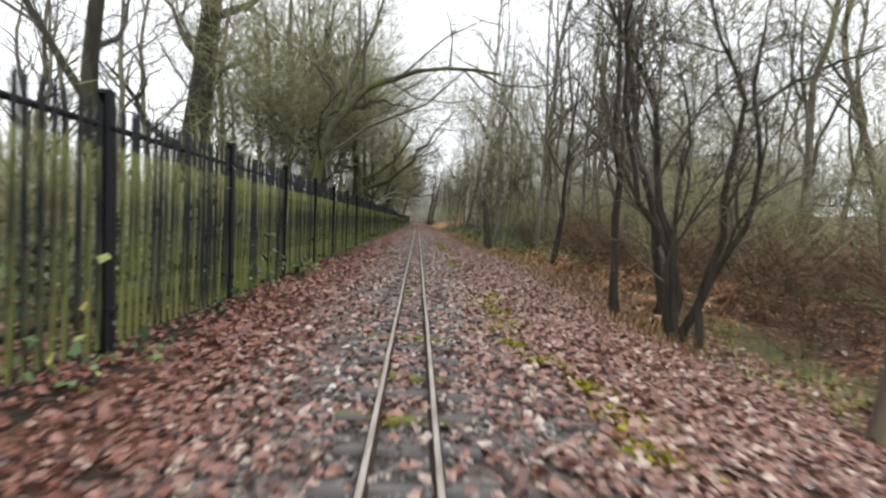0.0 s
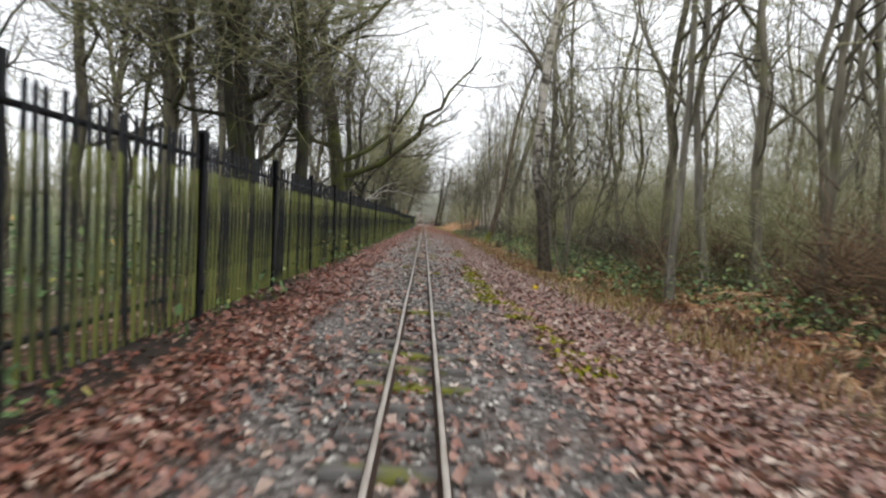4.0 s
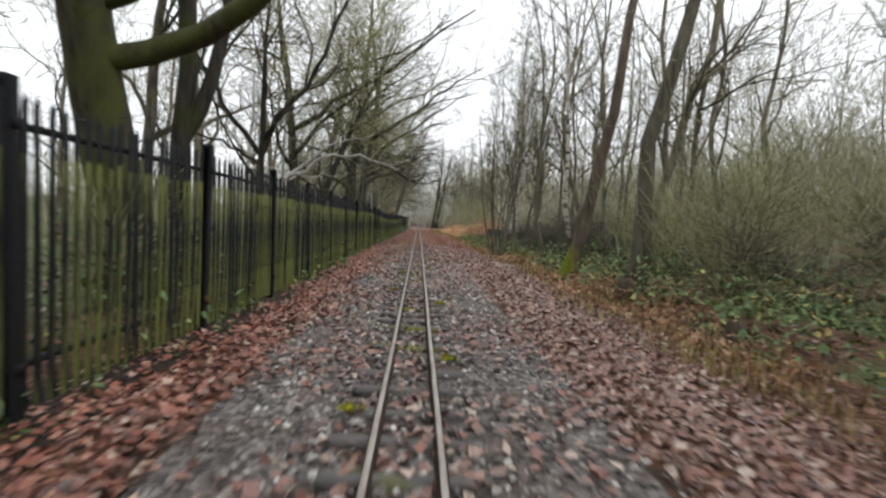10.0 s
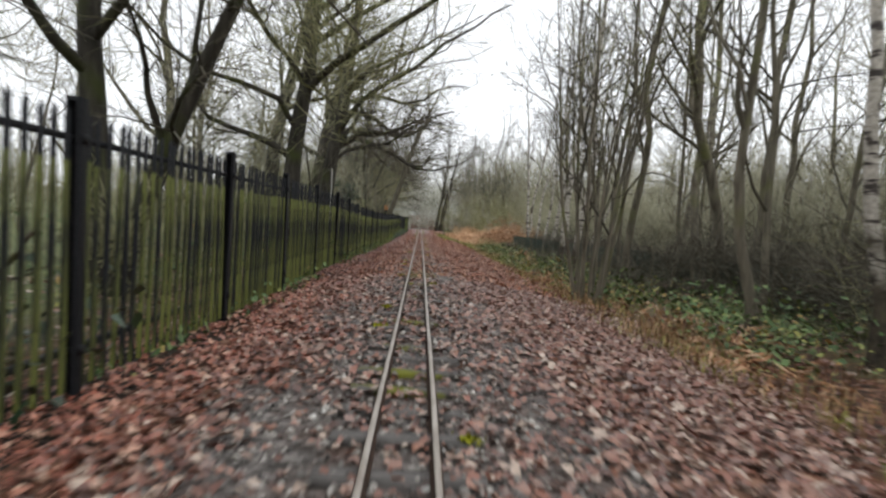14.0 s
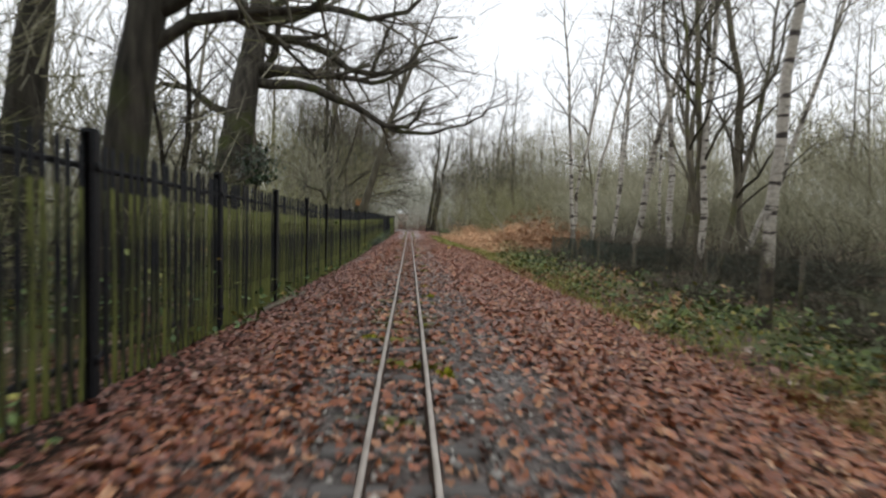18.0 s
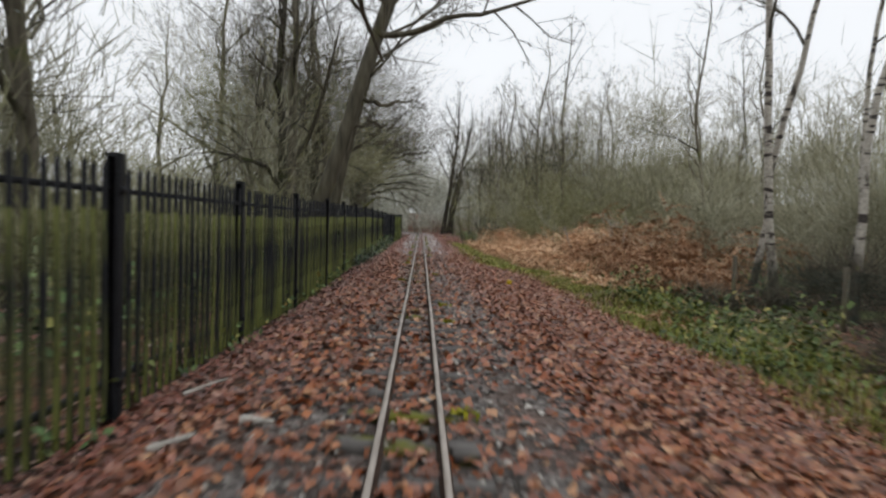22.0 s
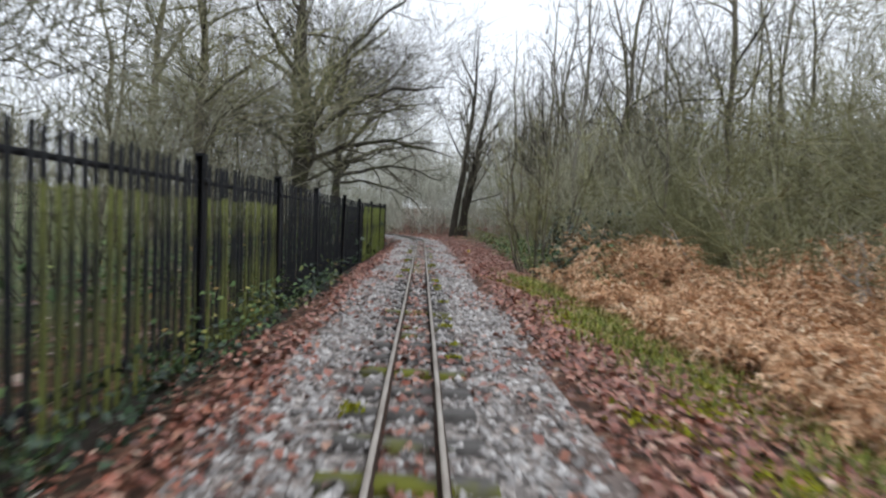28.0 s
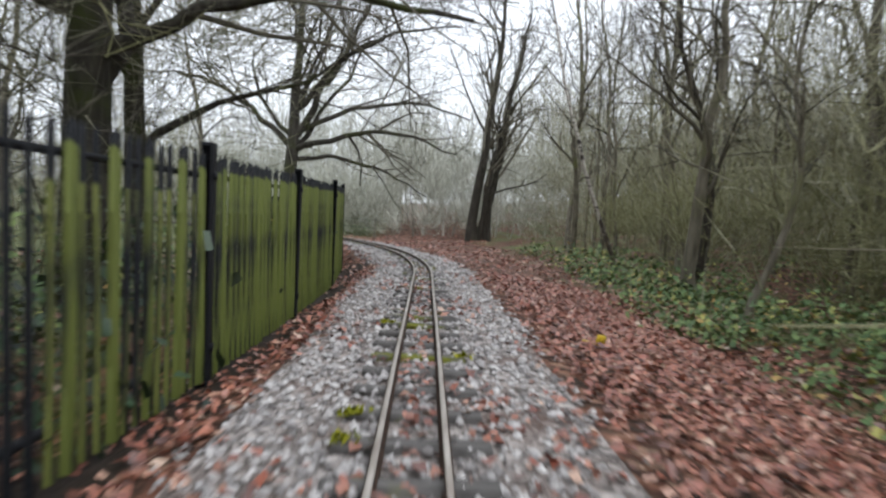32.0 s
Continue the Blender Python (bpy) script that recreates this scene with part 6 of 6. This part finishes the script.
def litter(name, seed, n, y0, y1, x0, x1, density, label, size=0.06, mat=M_LITTER, lift=0.012):
    """Fallen leaves where density(x, y), 0 to 1, lets them lie."""
    rng = np.random.default_rng(seed)
    p = rng.uniform((x0, y0), (x1, y1), (n, 2))
    d = density(p[:, 0], p[:, 1])
    wave = 0.25 * np.sin(p[:, 0] * 3.1 + 1.3 * np.sin(p[:, 1] * 0.8)) * np.sin(p[:, 1] * 1.9 + p[:, 0])
    p = p[(rng.uniform(0, 1, n) < d + wave * (d > 0.02) * (d < 0.98)) & (np.abs(np.abs(p[:, 0]) - GAUGE / 2) > 0.03)]
    place = np.column_stack([p, land(p[:, 0], p[:, 1]) + lift + rng.uniform(0, 0.03, len(p))])
    v, f = leaf_arrays(rng, place, size, 0.28, 0.35)
    tagged(new(name, mesh_of(name, v, f, mat)), label, "fallen leaves", "", "stuff")


def leafy(x, y):
    """How thick the leaves lie: bare on open ballast, full on the bank's sides."""
    bare_l = np.interp(y, [0, 6, 12, 20, 30, 40, 47, 56, 62, 88, 93, 100, 118], [0.35, 0.5, 0.65, 0.72, 0.85, 0.82, 0.55, 0.35, 0.3, 0.32, 0.45, 0.68, 0.72])
    bare_r = np.interp(y, [0, 6, 12, 20, 30, 40, 47, 56, 62, 88, 93, 100, 118], [0.3, 0.45, 0.7, 0.85, 0.95, 0.92, 0.65, 0.6, 0.65, 0.5, 0.6, 0.85, 0.85])
    on_bed = np.interp(y, [0, 8, 16, 30, 42, 47, 51, 60, 85, 92, 98, 118], [0.6, 0.5, 0.32, 0.22, 0.28, 0.45, 0.62, 0.68, 0.62, 0.3, 0.11, 0.04])
    wide = np.interp(y, [0, 12, 20, 45, 58, 76, 84, 92, 106, 112, 125], [3.4, 3.0, 2.3, 2.5, 3.2, 3.2, 2.7, 1.8, 1.8, 3.6, 3.8])
    full = np.where(x < 0, np.clip((-x - bare_l) / np.where(y > 88, 0.4, 0.25), 0, 1), np.clip((x - bare_r) / np.where(y > 88, 0.45, 0.25), 0, 1) * np.clip((wide + 0.4 - x) / 0.9, 0.35, 1))
    full = full * np.where(x < 0, np.clip((x - fence_x(y) - 0.2 - 0.3 * (np.clip(y - 86, 0, 3) / 3) * (np.clip(105 - y, 0, 3) / 3)) / 0.55, 0.1, 1), 1)
    middle = np.where(np.abs(x) < 0.12, np.interp(y, [0, 20, 40, 60, 90, 118], [0.8, 0.45, 0.4, 0.9, 0.7, 0.25]), 0)
    on_bed = on_bed * np.where((x > 0.3) & (x < 0.72) & (y > 54) & (y < 89), 0.62, 1)
    return np.maximum(np.maximum(full, on_bed), middle)


def by_fence(x, y):
    return leafy(x, y) * np.clip((-x - 0.5) / 1.1, 0, 1)


def open_side(x, y):
    return leafy(x, y) * np.clip((x + 1.6) / 1.1, 0, 1)


# Fence-side leaves at y -0.5-22 and 55-90 carry painted shade and corner darkening.
litter("leaf_litter", 108, 25000, -0.5, 22, -2.35, -0.4, by_fence, "red-brown wet leaves along the palisade, darkened for shade", mat=M_WET_SHADED)
litter("leaf_litter", 109, 37000, 22, 55, -2.35, -0.4, by_fence, "red-brown fallen leaves along the palisade", mat=M_PINK)
litter("leaf_litter", 101, 76000, -0.5, 22, -1.7, 4.2, open_side, "thick red-brown fallen leaves over the bank")
litter("leaf_litter", 102, 96000, 22, 55, -1.7, 3.4, open_side, "red-brown fallen leaves along both sides")
litter("leaf_litter", 110, 40000, 55, 90, -2.35, -0.4, by_fence, "russet wet leaves along the palisade, darkened for shade", mat=M_WET_SHADED)
litter("leaf_litter", 103, 110000, 55, 90, -1.7, 3.4, open_side, "deep red-brown fallen leaves over the line", mat=M_RUSSET)
litter("leaf_litter", 104, 90000, 90, 118, -2.2, 4.4, leafy, "red-brown fallen leaves beside pale ballast", mat=M_PINK)
litter("leaf_litter", 105, 9000, 118, 145, -9.0, 3.4, lambda x, y: np.where(np.abs(x + np.clip(26 - np.sqrt(np.clip(676 - np.minimum(y - 116, 25.9) ** 2, 0, None)), 0, 26)) > 0.8, 0.8, 0.03), "red-brown fallen leaves round the bend", 0.1, M_PINK)
litter("leaf_litter", 106, 14000, 0, 130, -6, -2.3, lambda x, y: 0.55 + 0 * x, "brown fallen leaves behind the palisade", 0.11)
litter("leaf_litter", 107, 13000, 0, 130, 3.2, 7.5, lambda x, y: 0.5 + 0 * x, "brown fallen leaves under the trees", 0.1)


def moss(name, seed, spots, label, many=150, up=0.02):
    """Low cushions of many small tufts."""
    rng = np.random.default_rng(seed)
    c = np.repeat(np.array(spots), many, 0)
    p = c[:, :2] + rng.normal(0, 1, (len(c), 2)) * c[:, 2:3]
    place = np.column_stack([p, land(p[:, 0], p[:, 1]) + up + rng.uniform(0, 0.015, len(p))])
    v, f = leaf_arrays(rng, place, 0.03, 0.7, 0.4)
    tagged(new(name, mesh_of(name, v, f, M_MOSS)), label, "moss", "", "stuff")


_r = random.Random(4)
moss("moss", 111, [(1.0 + 0.2 * (y > 26) + 0.18 * math.sin(y * 0.8) + _r.uniform(-0.1, 0.1), y, _r.uniform(0.05, 0.13)) for y in np.arange(1.5, 33, 0.55) if math.sin(y * 1.1) + math.sin(y * 0.43) > -0.4], "bright yellow-green moss along the ballast edge")
moss("moss", 114, [(0.92 + 0.09 * math.sin(y * 1.3) + _r.uniform(-0.06, 0.06), y, _r.uniform(0.04, 0.09)) for y in np.arange(19.6, 25.5, 0.62)], "broken strip of moss at the ballast edge")
moss("moss", 112, [(2.0 + 0.5 * math.sin(y * 1.7) + _r.uniform(-0.3, 0.3), y, _r.uniform(0.08, 0.2)) for y in np.arange(88, 105.5, 0.5)], "bright moss and short grass beside the leaves")
moss("moss", 113, [(_r.choice((-0.29, -0.27, 0.26, 0.29)), -0.6 + 0.39 * k + _r.uniform(-0.03, 0.03), 0.03) for k in range(60, 290) if (k * 7) % 10 < (5 if k > 225 else 2)], "bright moss tufts on sleeper ends", 40, 0.035)

SLEEPER = 0.39


def sleeper_mesh(i):
    rng = np.random.default_rng(300 + i)
    w, l = 0.062 + rng.uniform(-0.004, 0.006), 0.325 + rng.uniform(-0.012, 0.012)
    v, f = box_arrays(-l, l, -w, w, -0.15, -0.051, 0.008)
    return mesh_of("sleeper", v, f, M_SLEEPER)


KINDS = [sleeper_mesh(i) for i in range(5)]
_far = []
for i in range(int(160 / SLEEPER)):
    s = -0.6 + i * SLEEPER
    x, y, a = curve_at(s)
    m = pose(x, y, _r.uniform(-0.006, 0.003), 0, _r.uniform(-0.8, 0.8), math.degrees(a) + _r.uniform(-1.5, 1.5))
    if i < 300:
        part_of("sleeper", KINDS[i % 5], track, "", "", m)
    else:
        v, f = box_arrays(-0.325, 0.325, -0.062, 0.062, -0.15, -0.051, 0.008)
        _far.append((np.array([m @ Vector(q) for q in v]), f))
part_of("far_sleepers", mesh_of("far_sleepers", *joined(_far), M_SLEEPER), track, "weathered sleepers round the bend", "stuff")
